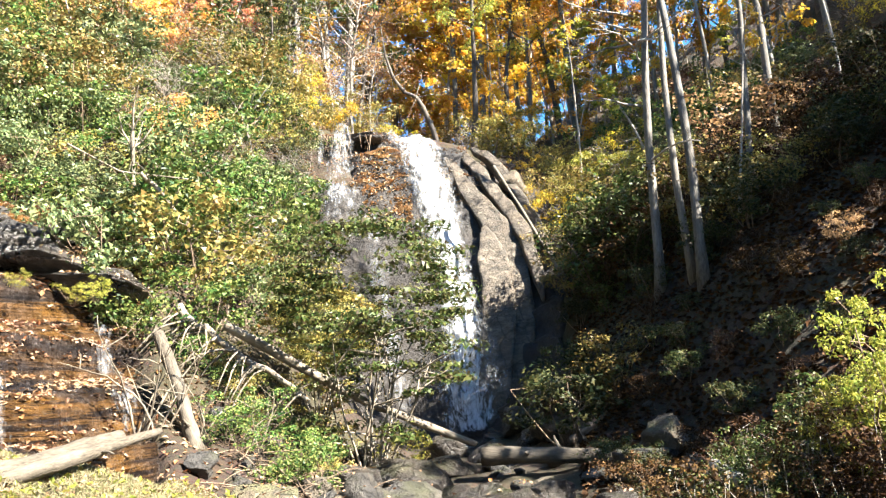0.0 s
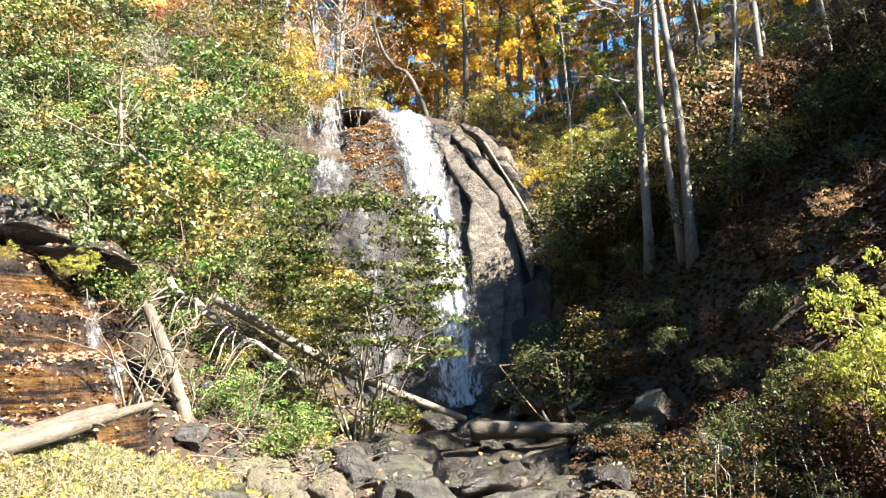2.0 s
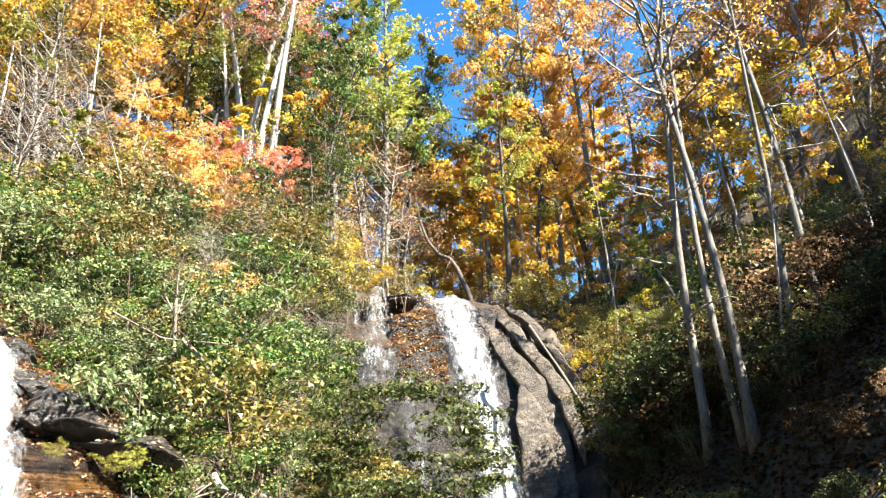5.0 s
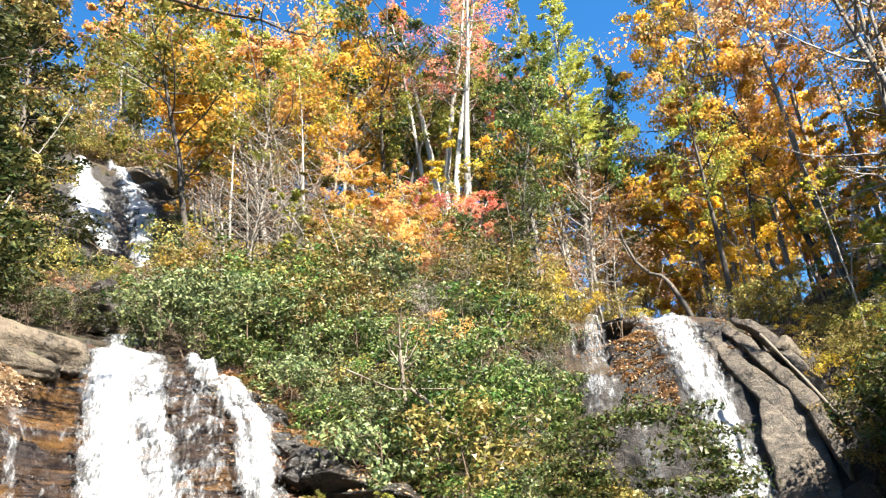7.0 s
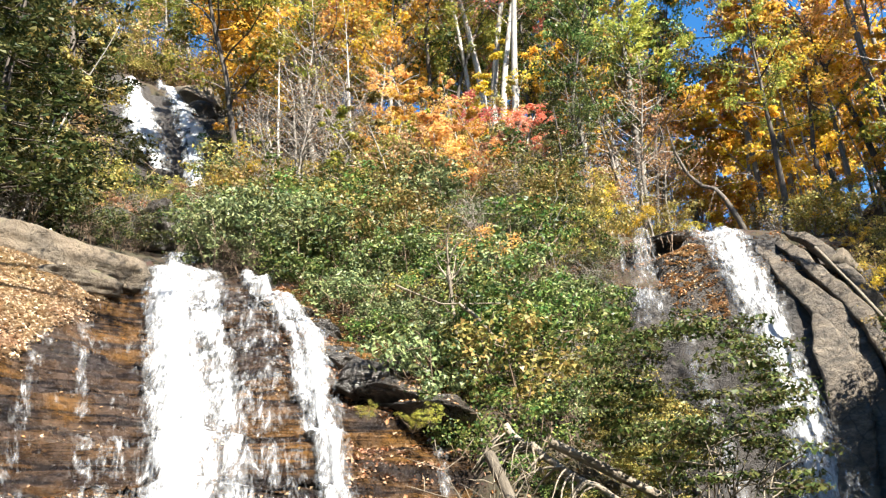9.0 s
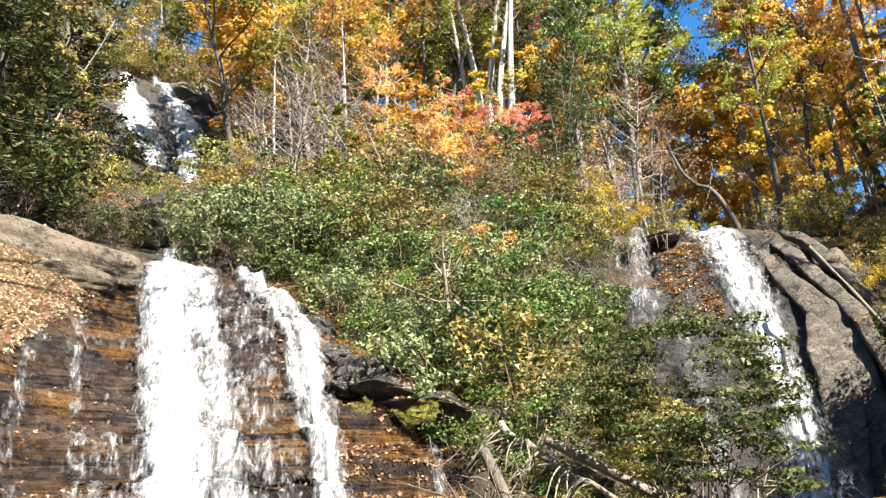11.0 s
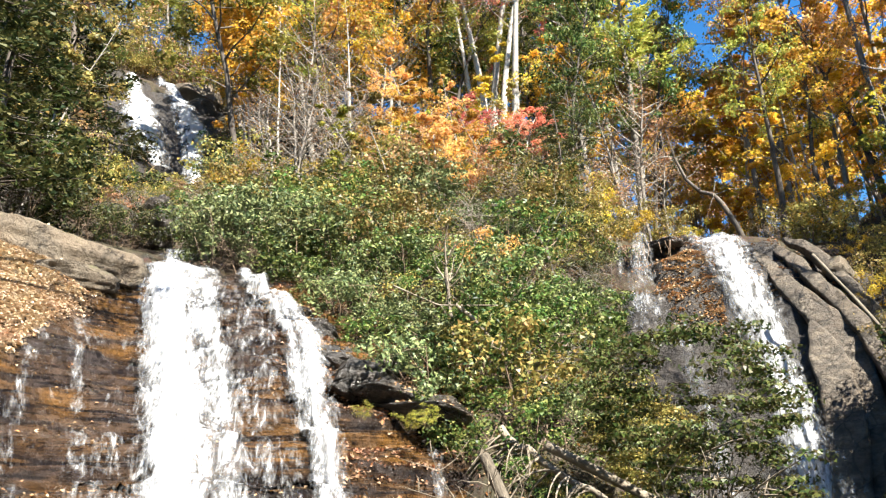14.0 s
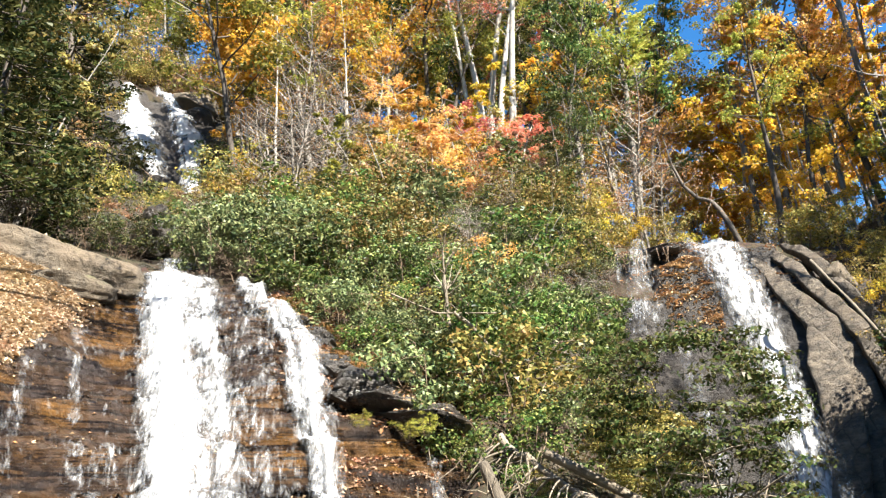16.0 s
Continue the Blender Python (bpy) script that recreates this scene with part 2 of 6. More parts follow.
LEAF = {
    "green": leaf_mat("green_leaves", [(0.018, 0.049, 0.012), (0.058, 0.112, 0.025), (0.123, 0.174, 0.043), (0.202, 0.224, 0.067)], 0.4, 0.2),
    "lime": leaf_mat("lime_leaves", [(0.140, 0.163, 0.030), (0.247, 0.260, 0.050), (0.388, 0.335, 0.070)], 0.4, 0.35),
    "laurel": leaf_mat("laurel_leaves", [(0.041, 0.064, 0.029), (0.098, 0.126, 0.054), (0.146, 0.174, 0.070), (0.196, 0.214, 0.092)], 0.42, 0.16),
    "olive": leaf_mat("olive_leaves", [(0.107, 0.106, 0.029), (0.230, 0.195, 0.053), (0.328, 0.210, 0.069), (0.164, 0.165, 0.047), (0.369, 0.300, 0.092)], 0.4, 0.3),
    "yellow": leaf_mat("yellow_leaves", [(0.471, 0.323, 0.029), (0.640, 0.450, 0.043), (0.339, 0.307, 0.043), (0.706, 0.540, 0.100)], 0.4, 0.58),
    "gold": leaf_mat("gold_leaves", [(0.620, 0.360, 0.036), (0.696, 0.468, 0.072), (0.508, 0.253, 0.036), (0.659, 0.405, 0.100)], 0.45, 0.58),
    "orange": leaf_mat("orange_leaves", [(0.564, 0.262, 0.072), (0.640, 0.360, 0.130), (0.395, 0.172, 0.058), (0.620, 0.432, 0.143), (0.564, 0.343, 0.186)], 0.45, 0.58),
    "red": leaf_mat("red_leaves", [(0.62, 0.17, 0.12), (0.7, 0.26, 0.19), (0.48, 0.1, 0.07), (0.64, 0.32, 0.22)], 0.45, 0.45),
    "rust": leaf_mat("rust_leaves", [(0.322, 0.172, 0.089), (0.436, 0.268, 0.150), (0.242, 0.142, 0.075)], 0.5, 0.35),
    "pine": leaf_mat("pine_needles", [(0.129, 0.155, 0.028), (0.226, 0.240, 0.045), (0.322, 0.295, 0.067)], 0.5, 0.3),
    # Paler copy of the pine needles, with sunlight put into the colour.
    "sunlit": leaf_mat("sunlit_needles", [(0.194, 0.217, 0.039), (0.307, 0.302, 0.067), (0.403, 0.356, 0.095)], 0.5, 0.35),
    # Hemlock needles; also put on rhododendrons to paint deep shade into them.
    "hemlock": leaf_mat("hemlock_and_shade_leaves", [(0.016, 0.028, 0.01), (0.045, 0.058, 0.018), (0.1, 0.095, 0.032)], 0.5, 0.2),
    "dry": leaf_mat("dry_tan_leaves", [(0.46, 0.36, 0.24), (0.6, 0.5, 0.37), (0.36, 0.24, 0.13)], 0.6, 0.1),
    # Brown litter darkened further, so the right bank's shade sits in its colour.
    "decayed": leaf_mat("shade_brown_leaves", [(0.02, 0.01, 0.005), (0.045, 0.022, 0.008), (0.085, 0.044, 0.014)], 0.7, 0.1),
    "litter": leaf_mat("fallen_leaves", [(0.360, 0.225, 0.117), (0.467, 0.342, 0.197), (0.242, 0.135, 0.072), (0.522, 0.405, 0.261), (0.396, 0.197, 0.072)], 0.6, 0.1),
    # Alder leaves; also put on rhododendrons to paint half shade into them.
    "alder": leaf_mat("alder_and_shade_leaves", [(0.022, 0.042, 0.011), (0.06, 0.09, 0.022), (0.13, 0.14, 0.045), (0.055, 0.042, 0.02)], 0.4, 0.25),
    "grass": leaf_mat("pale_grass", [(0.18, 0.165, 0.085), (0.25, 0.215, 0.135), (0.12, 0.13, 0.05), (0.2, 0.15, 0.085), (0.29, 0.25, 0.17)], 0.6, 0.3),
}
BARK = {
    "grey": bark_mat("grey_bark", (0.060, 0.052, 0.044), (0.170, 0.158, 0.137)),
    "pale": bark_mat("pale_bark", (0.16, 0.144, 0.12), (0.352, 0.328, 0.288)),
    "dark": bark_mat("dark_bark", (0.028, 0.022, 0.018), (0.088, 0.072, 0.056)),
    "brown": bark_mat("brown_bark", (0.072, 0.048, 0.032), (0.192, 0.136, 0.088)),
    "bleached": bark_mat("bleached_wood", (0.08, 0.062, 0.044), (0.216, 0.184, 0.136)),
    "driftwood": bark_mat("driftwood", (0.022, 0.017, 0.012), (0.1, 0.083, 0.06), 0.9, 9.0),
    "twig": bark_mat("grey_twigs", (0.104, 0.088, 0.072), (0.24, 0.216, 0.184)),
}
ROCK_SLAB = slab_mat("wet_rock_slab")
# Wet rock, darkened further to hold shade in gaps and under the lip.
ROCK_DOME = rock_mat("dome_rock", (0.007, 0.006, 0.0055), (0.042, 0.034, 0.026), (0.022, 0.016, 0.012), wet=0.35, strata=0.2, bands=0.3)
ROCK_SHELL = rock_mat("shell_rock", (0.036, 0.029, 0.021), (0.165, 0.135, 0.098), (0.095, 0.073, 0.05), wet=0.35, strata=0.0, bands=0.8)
ROCK_GREY = rock_mat("grey_rock", (0.026, 0.024, 0.022), (0.082, 0.076, 0.067), (0.052, 0.044, 0.035), wet=0.4, moss=0.2, bands=0.85, strata=0.4)
ROCK_TAN = rock_mat("tan_rock", (0.052, 0.042, 0.030), (0.127, 0.107, 0.078), (0.104, 0.081, 0.055), wet=0.1, moss=0.4, bands=0.12, strata=0.1)
ROCK_PALE = rock_mat("pale_tan_rock", (0.07, 0.056, 0.041), (0.18, 0.15, 0.108), (0.145, 0.112, 0.076), wet=0.1, moss=0.3, bands=0.15, strata=0.1)
ROCK_LEDGE = rock_mat("ledge_rock", (0.022, 0.021, 0.02), (0.12, 0.113, 0.105), (0.05, 0.038, 0.026), wet=0.85, bands=0.75, strata=0.6)
ROCK_DARK = rock_mat("dark_wet_rock", (0.013, 0.011, 0.01), (0.068, 0.057, 0.046), (0.026, 0.02, 0.014), wet=0.8, moss=0.15, bands=0.7, strata=0.3)
SOIL = soil_mat("leaf_litter_soil")
FALLING = water_mat("falling_water", 1.9, -0.5, 1.5, 1.0, 0.2)
WATER = water_mat("white_water", 2.3, -0.85, 1.5)
SIDE = water_mat("spread_water", 1.75, -0.62, 1.6, 1.1, 0.7)
LACE = water_mat("laced_water", 1.0, -0.92, 1.4, 1.2, 0.9)
FILM = water_mat("water_film", 0.3, -0.85, 1.5, 1.3, 1.2)
VEIL = water_mat("thin_water", 1.0, -0.55, 1.9, 1.3, 0.4)
FAR_FALL = water_mat("far_cascade", 2.2, -0.6, 1.5, 0.45, 0.3)
TRICKLE = water_mat("trickling_water", 1.0, -0.35, 1.8, 1.9, 0.0)


# ---- the shape of the ground: height over bearing (degrees, right positive) and distance from the lookout ----
def lattice(ix, iy, iz):
    n = (ix * 374761393 + iy * 668265263 + iz * 2147483647 + 1013) & 0x7FFFFFFF
    n = ((n ^ (n >> 13)) * 1274126177) & 0x7FFFFFFF
    return ((n ^ (n >> 16)) & 0xFFFF) / 65535.0


def vnoise(x, y, z=0.0):
    """Smooth value noise, 0 to 1, on arrays."""
    x, y, z = np.broadcast_arrays(np.asarray(x, float), np.asarray(y, float), np.asarray(z, float))
    ix, iy, iz = (np.floor(v).astype(np.int64) for v in (x, y, z))
    fx, fy, fz = (v - i for v, i in ((x, ix), (y, iy), (z, iz)))
    fx, fy, fz = (v * v * (3 - 2 * v) for v in (fx, fy, fz))
    total = 0
    for a in (0, 1):
        for b in (0, 1):
            for c in (0, 1):
                w = (fx if a else 1 - fx) * (fy if b else 1 - fy) * (fz if c else 1 - fz)
                total = total + w * lattice(ix + a, iy + b, iz + c)
    return total


def fbm(x, y, z=0.0, octaves=4, gain=0.5):
    s, a, n = 0, 1.0, 0
    for o in range(octaves):
        f = 2.03 ** o
        s, n, a = s + a * (vnoise(np.asarray(x) * f, np.asarray(y) * f, np.asarray(z) * f) - 0.5), n + a, a * gain
    return s / n * 2


def smooth(a, b, x):
    t = np.clip((np.asarray(x, float) - a) / (b - a), 0, 1)
    return t * t * (3 - 2 * t)


PROFILES = {}
PROFILES[-180] = [(0, -0.2), (10, -1.0), (40, -6.0), (400, -40.0)]
PROFILES[-120] = [(0, -0.2), (8, 0.0), (20, 5.0), (50, 22), (120, 50), (400, 80)]
PROFILES[-85] = [(0, -0.2), (9, 0.6), (14, 4.0), (20, 9.0), (50, 30), (120, 58), (400, 90)]
PROFILES[-62] = [(0, -0.2), (9, 0.3), (14, 3.4), (19, 7.0), (24, 11.0), (32, 15.0), (48, 28), (62, 42), (80, 57), (120, 84), (400, 110)]
PROFILES[-53] = [(0, -0.2), (10, 0.2), (14, 2.4), (17, 4.1), (20, 6.2), (22, 8.1), (24.5, 10.6), (30, 13.5), (47, 25), (60, 40), (80, 56), (120, 84), (400, 110)]
PROFILES[-44] = [(0, -0.2), (11, -0.2), (13, 1.0), (15, 2.6), (18, 4.2), (20, 5.5), (22, 6.8), (24, 8.8), (26, 11.0), (31, 13.2), (46, 22.5), (49, 25), (60, 38.4), (66, 43), (80, 55), (120, 82), (400, 110)]
PROFILES[-36] = [(0, -0.2), (11, -0.2), (13, 1.0), (16, 3.0), (18, 4.6), (20, 6.5), (22, 8.5), (26, 11.2), (32, 14.0), (42, 21), (60, 36), (80, 52), (120, 78), (400, 105)]
PROFILES[-30] = [(0, -0.2), (10, -0.2), (11.5, 0.4), (13, 0.95), (14.3, 1.35), (17, 3.4), (18.5, 4.2), (20, 5.7), (24, 9.0), (32, 14.5), (38, 19.0), (60, 35), (80, 50), (120, 74), (400, 100)]
PROFILES[-24] = [(0, -0.2), (10, -0.3), (11.5, 0.2), (13.5, 0.85), (14.8, 1.2), (17, 2.2), (19, 4.0), (21, 6.2), (26, 10.5), (32, 15.2), (40, 21.5), (60, 35), (80, 48), (120, 68), (400, 95)]
PROFILES[-15] = [(0, -0.2), (11, -0.5), (15, 0.2), (17, 1.0), (20, 2.4), (24, 5.5), (28, 10.0), (32, 15.0), (36, 19.0), (40, 22.0), (60, 33), (80, 43), (120, 58), (400, 90)]
PROFILES[-9] = [(0, -0.2), (11, -0.7), (18, 0.2), (24, 1.2), (29, 3.0), (32, 8.0), (34.5, 13.0), (36.5, 14.8), (42, 17.0), (60, 25), (120, 40), (400, 75)]
PROFILES[-3] = [(0, -0.2), (11, -0.9), (20, -0.3), (28.5, 0.0), (30.2, 2.5), (32, 7.0), (34, 12.0), (36, 14.6), (42, 15.8), (70, 19), (150, 26), (400, 50)]
PROFILES[2] = [(0, -0.2), (11, -0.9), (20, -0.3), (29, 0.0), (30.2, 2.5), (32, 7.2), (34, 11.8), (36, 14.3), (42, 15.6), (70, 19), (150, 26), (400, 50)]
PROFILES[6] = [(0, -0.2), (11, -0.8), (20, -0.2), (27, 0.3), (29, 2.2), (30.5, 4.3), (32, 7.0), (34.5, 10.5), (38, 13.5), (44, 16), (70, 24), (150, 40), (400, 60)]
PROFILES[10] = [(0, -0.2), (11, -0.7), (20, -0.1), (24, 1.0), (28, 4.2), (32, 7.8), (36, 11.5), (42, 15), (60, 24), (120, 44), (400, 70)]
PROFILES[16] = [(0, -0.2), (9, -0.6), (15, -0.4), (18.5, 0.0), (20.5, 1.2), (24.8, 5.0), (28, 7.6), (33, 10.3), (42, 15.5), (60, 27), (120, 52), (400, 80)]
PROFILES[25] = [(0, -0.2), (6, -0.5), (10, -0.3), (13, 0.4), (18, 3.3), (24, 7.2), (33, 11.3), (45, 20), (60, 31), (120, 58), (400, 85)]
PROFILES[34] = [(0, -0.2), (5, -0.4), (9, 0.0), (12, 1.4), (16, 3.6), (20, 6.1), (30, 13.2), (45, 26), (60, 39), (120, 70), (400, 95)]
PROFILES[60] = [(0, -0.2), (5, -0.3), (9, 0.3), (14, 3.5), (20, 8.0), (45, 30), (80, 54), (150, 75), (400, 100)]
PROFILES[110] = [(0, -0.2), (6, -0.4), (12, 1.0), (30, 9.0), (60, 22), (150, 45), (400, 70)]
PROFILES[180] = PROFILES[-180]


def raw_height(az, r):
    keys = sorted(PROFILES)
    table = np.array([np.interp(r, *zip(*PROFILES[k])) for k in keys])
    pos = np.interp(az, keys, np.arange(len(keys)))
    i = np.clip(np.floor(pos).astype(int), 0, len(keys) - 2)
    f = pos - i
    low = np.take_along_axis(table, i[None], 0)[0]
    high = np.take_along_axis(table, (i + 1)[None], 0)[0]
    return low * (1 - f) + high * f


def base_height(az, r):
    """The profiles, softened a little across and along."""
    az, r = (np.array(v, float) for v in np.broadcast_arrays(az, r))
    shape, az, r = az.shape, az.ravel(), r.ravel()
    total = 0
    for da, wa in ((-2.0, 0.25), (0, 0.5), (2.0, 0.25)):
        for dr, wr in ((-0.02, 0.25), (0, 0.5), (0.02, 0.25)):
            total = total + wa * wr * raw_height(np.clip(az + da, -180, 180), r * (1 + dr))
    return total.reshape(shape)


def to_xy(az, r):
    a = np.radians(az)
    return r * np.sin(a), r * np.cos(a)


def patch(az, r, a0, a1, r0, r1, soft_a, soft_r):
    """1 inside a sector, falling to 0 at its ragged borders."""
    x, y = to_xy(az, r)
    da, dr = 1.6 * fbm(x * 0.35, y * 0.35, 3.1), 0.03 * r * fbm(x * 0.35, y * 0.35, 9.7)
    az, r = az + da, r + dr
    return smooth(a0 - soft_a, a0 + soft_a, az) * smooth(a1 + soft_a, a1 - soft_a, az) * smooth(r0 - soft_r, r0 + soft_r, r) * smooth(r1 + soft_r, r1 - soft_r, r)


SLAB = (-57.5, -20.8, 13.9, 26.3, 1.2, 0.4)
DOME = (-9.5, 8.6, 28.3, 36.8, 0.9, 0.5)
UPPER = (-51.0, -40.5, 46.5, 61.5, 0.8, 0.8)


def ground_height(az, r):
    az, r = np.asarray(az, float), np.asarray(r, float)
    x, y = to_xy(az, r)
    h = base_height(az, r) + (0.25 + 0.010 * r) * fbm(x * 0.22, y * 0.22, 0.5) * smooth(6, 14, r) + 0.12 * fbm(x * 1.1, y * 1.1, 4.0, 3)
    sunk = sum(patch(az, r, *p) for p in (SLAB, DOME, UPPER))
    return h - 1.0 * np.clip(sunk, 0, 1)


def ledges(h, x, y, step, amount, wob):
    """Pulls heights towards the treads of uneven ledges, so that risers show between them."""
    q = h / step + wob * fbm(x * 0.28, y * 0.28, 1.7)
    k = np.floor(q)
    f = q - k
    g = k + smooth(0.62, 0.98, f) * 0.94 + 0.06 * f
    return h + amount * step * (g - q)


def slab_height(az, r):
    x, y = to_xy(az, r)
    plain = h = base_height(az, r) + 0.28 * fbm(x * 0.4, y * 0.4, 7.0, 3)
    h = ledges(h, x, y, 1.25, 0.72, 1.1)
    h = ledges(h, x, y, 0.42, 0.55, 2.0)
    u, w = x * 0.9 + 0.5 * fbm(x * 0.5, y * 0.5, 2.2), h * 1.9 + 0.4 * fbm(x * 0.6, y * 0.6, 8.1)
    h = h + 0.22 * (lattice(np.floor(u).astype(np.int64), np.floor(w).astype(np.int64), 5) - 0.5) + 0.09 * (lattice(np.floor(u * 2.7).astype(np.int64), np.floor(w * 2.1).astype(np.int64), 9) - 0.5)
    even = smooth(-48.6, -50.2, az) * smooth(19.6, 20.8, r) * smooth(24.8, 23.8, r)
    h = h + even * (plain + 0.05 - h)
    return h + 0.08 * fbm(x * 2.1, y * 2.1, h * 2.0, 4)


def dome_height(az, r):
    x, y = to_xy(az, r)
    h = base_height(az, r) + 0.5 * fbm(x * 0.35, y * 0.35, 2.0, 3)
    h = h - 2.2 * np.exp(-(((az + 8.6) / 1.7) ** 2) ** 2 - ((r - 34.7) / 0.55) ** 2)
    h = ledges(h, x, y, 1.9, 0.5, 1.6)
    h = ledges(h, x, y, 0.55, 0.4, 3.0)
    return h + 0.12 * fbm(x * 1.6, y * 1.6, h * 1.2, 4)


def upper_height(az, r):
    x, y = to_xy(az, r)
    h = base_height(az, r) + 0.6 * fbm(x * 0.25, y * 0.25, 5.0, 3)
    h = ledges(h, x, y, 2.2, 0.6, 1.5)
    return h + 0.2 * fbm(x * 1.2, y * 1.2, h * 0.8, 3)


def spot(az, r, sink=0.0):
    """The place on the ground (or on the rock, where it is bare) at a bearing and distance."""
    x, y = to_xy(az, r)
    return Vector((float(x), float(y), float(ground_height(np.array([az]), np.array([r]))[0]) - sink))


# ---- mesh helpers ----
def mesh(name, verts, quads=None, tris=None, material=None, shade=True):
    """A mesh from arrays of vertices, four-sided and three-sided faces."""
    me = bpy.data.meshes.new(name)
    verts = np.asarray(verts, np.float32)
    loops, sizes = [], []
    for f, k in ((quads, 4), (tris, 3)):
        if f is not None and len(f):
            f = np.asarray(f, np.int32)
            loops.append(f.ravel())
            sizes.append(np.full(len(f), k, np.int32))
    loops, sizes = np.concatenate(loops), np.concatenate(sizes)
    me.vertices.add(len(verts))
    me.vertices.foreach_set("co", verts.ravel())
    me.loops.add(len(loops))
    me.loops.foreach_set("vertex_index", loops)
    me.polygons.add(len(sizes))
    me.polygons.foreach_set("loop_start", np.concatenate([[0], np.cumsum(sizes)[:-1]]).astype(np.int32))
    me.update(calc_edges=True)
    me.polygons.foreach_set("use_smooth", np.full(len(sizes), shade))
    if material:
        me.materials.append(material)
    return me


def part(name, me, parent, label=""):
    ob = new(name, me)
    ob.parent = parent
    if label:
        ob["label"] = label
    if name in ("branchwork", "crown", "foliage", "twigwork", "stemwork"):
        ob["kind"] = "stuff"
    return ob


def grid_faces(n, m):
    """Faces of a grid of n rows and m columns."""
    i = np.arange(n - 1)[:, None] * m + np.arange(m - 1)[None]
    return np.stack([i, i + 1, i + m + 1, i + m], -1).reshape(-1, 4)


class Wood:
    """Collects tapered tubes along bent lines into one mesh."""

    def __init__(self):
        self.v, self.f, self.count = [], [], 0

    def tube(self, pts, rad, sides=6):
        pts, rad = np.asarray(pts, float), np.asarray(rad, float)
        d = np.gradient(pts, axis=0)
        d /= np.linalg.norm(d, axis=1)[:, None] + 1e-9
        ref = np.where(np.abs(d[:, 2:3]) > 0.9, [[1.0, 0, 0]], [[0, 0, 1.0]])
        a = np.cross(d, ref)
        a /= np.linalg.norm(a, axis=1)[:, None] + 1e-9
        b = np.cross(d, a)
        ang = np.arange(sides) * 2 * math.pi / sides
        ring = pts[:, None] + rad[:, None, None] * (np.cos(ang)[None, :, None] * a[:, None] + np.sin(ang)[None, :, None] * b[:, None])
        n = len(pts)
        i = np.arange(n - 1)[:, None] * sides
        j = np.arange(sides)[None]
        k = (j + 1) % sides
        self.f.append(self.count + np.stack([i + j, i + k, i + sides + k, i + sides + j], -1).reshape(-1, 4))
        self.v.append(ring.reshape(-1, 3))
        self.count += n * sides
        for end, order in ((0, range(sides - 1, -1, -1)), (n - 1, range(sides))):
            o = [self.count - n * sides + end * sides + q for q in order]
            if sides == 4:
                self.f.append(np.array([o]))
            elif sides == 6:
                self.f.append(np.array([o[:4], [o[0], o[3], o[4], o[5]]]))
            elif sides == 8:
                self.f.append(np.array([o[:4], [o[0], o[3], o[4], o[7]], [o[4], o[5], o[6], o[7]]]))

    def mesh(self, name, material):
        return mesh(name, np.concatenate(self.v), np.concatenate(self.f), None, material)


def bent(start, way, length, n, wander, droop=0.0, g=None):
    """A line that sets out along way and wanders; droop bends it down (minus: up)."""
    g = g or rng
    way = np.asarray(way, float) / np.linalg.norm(way)
    pts = [np.asarray(start, float)]
    for _ in range(n - 1):
        way = way + g.normal(0, wander, 3) + np.array([0, 0, -droop])
        way /= np.linalg.norm(way)
        pts.append(pts[-1] + way * length / (n - 1))
    return np.array(pts)


def leaf_mesh(name, centres, size, ratio, material, flat=0.0, g=None, ways=None, fold=0.25, simple=False, outs=None):
    """Folded leaves at the centres; flat pulls them towards lying level; ways sets the way each points, outs the way each faces."""
    g = g or rng
    n = len(centres)
    a = g.normal(size=(n, 3)) if ways is None else ways + g.normal(0, 0.35, (n, 3))
    a[:, 2] *= 1 - 0.6 * flat
    a /= np.linalg.norm(a, axis=1)[:, None] + 1e-9
    up = g.normal(size=(n, 3)) + np.array([0, 0, 3.0 * flat])
    if outs is not None:
        up = outs / (np.linalg.norm(outs, axis=1)[:, None] + 1e-9) + g.normal(0, 0.4, (n, 3))
        up /= np.linalg.norm(up, axis=1)[:, None] + 1e-9
        a = a - (a * up).sum(1)[:, None] * up
        a /= np.linalg.norm(a, axis=1)[:, None] + 1e-9
    b = np.cross(a, up)
    b /= np.linalg.norm(b, axis=1)[:, None] + 1e-9
    c = np.cross(b, a)
    length = size * g.uniform(0.65, 1.3, n)[:, None]
    wide = length * ratio
    v = np.stack([centres - a * length * 0.5, centres - b * wide * 0.5 + c * wide * fold, centres + a * length * 0.5, centres + b * wide * 0.5 + c * wide * fold], 1)
    if simple:
        v = np.stack([v[:, 0], (v[:, 1] + v[:, 2]) / 2 - b * wide * 0.25, (v[:, 2] + v[:, 3]) / 2 + b * wide * 0.25], 1)
        return mesh(name, v.reshape(-1, 3), None, np.arange(n * 3).reshape(-1, 3), material, False)
    i = np.arange(n)[:, None] * 4
    t = np.concatenate([i + np.array([[0, 1, 2]]), i + np.array([[0, 2, 3]])])
    return mesh(name, v.reshape(-1, 3), None, t, material, False)


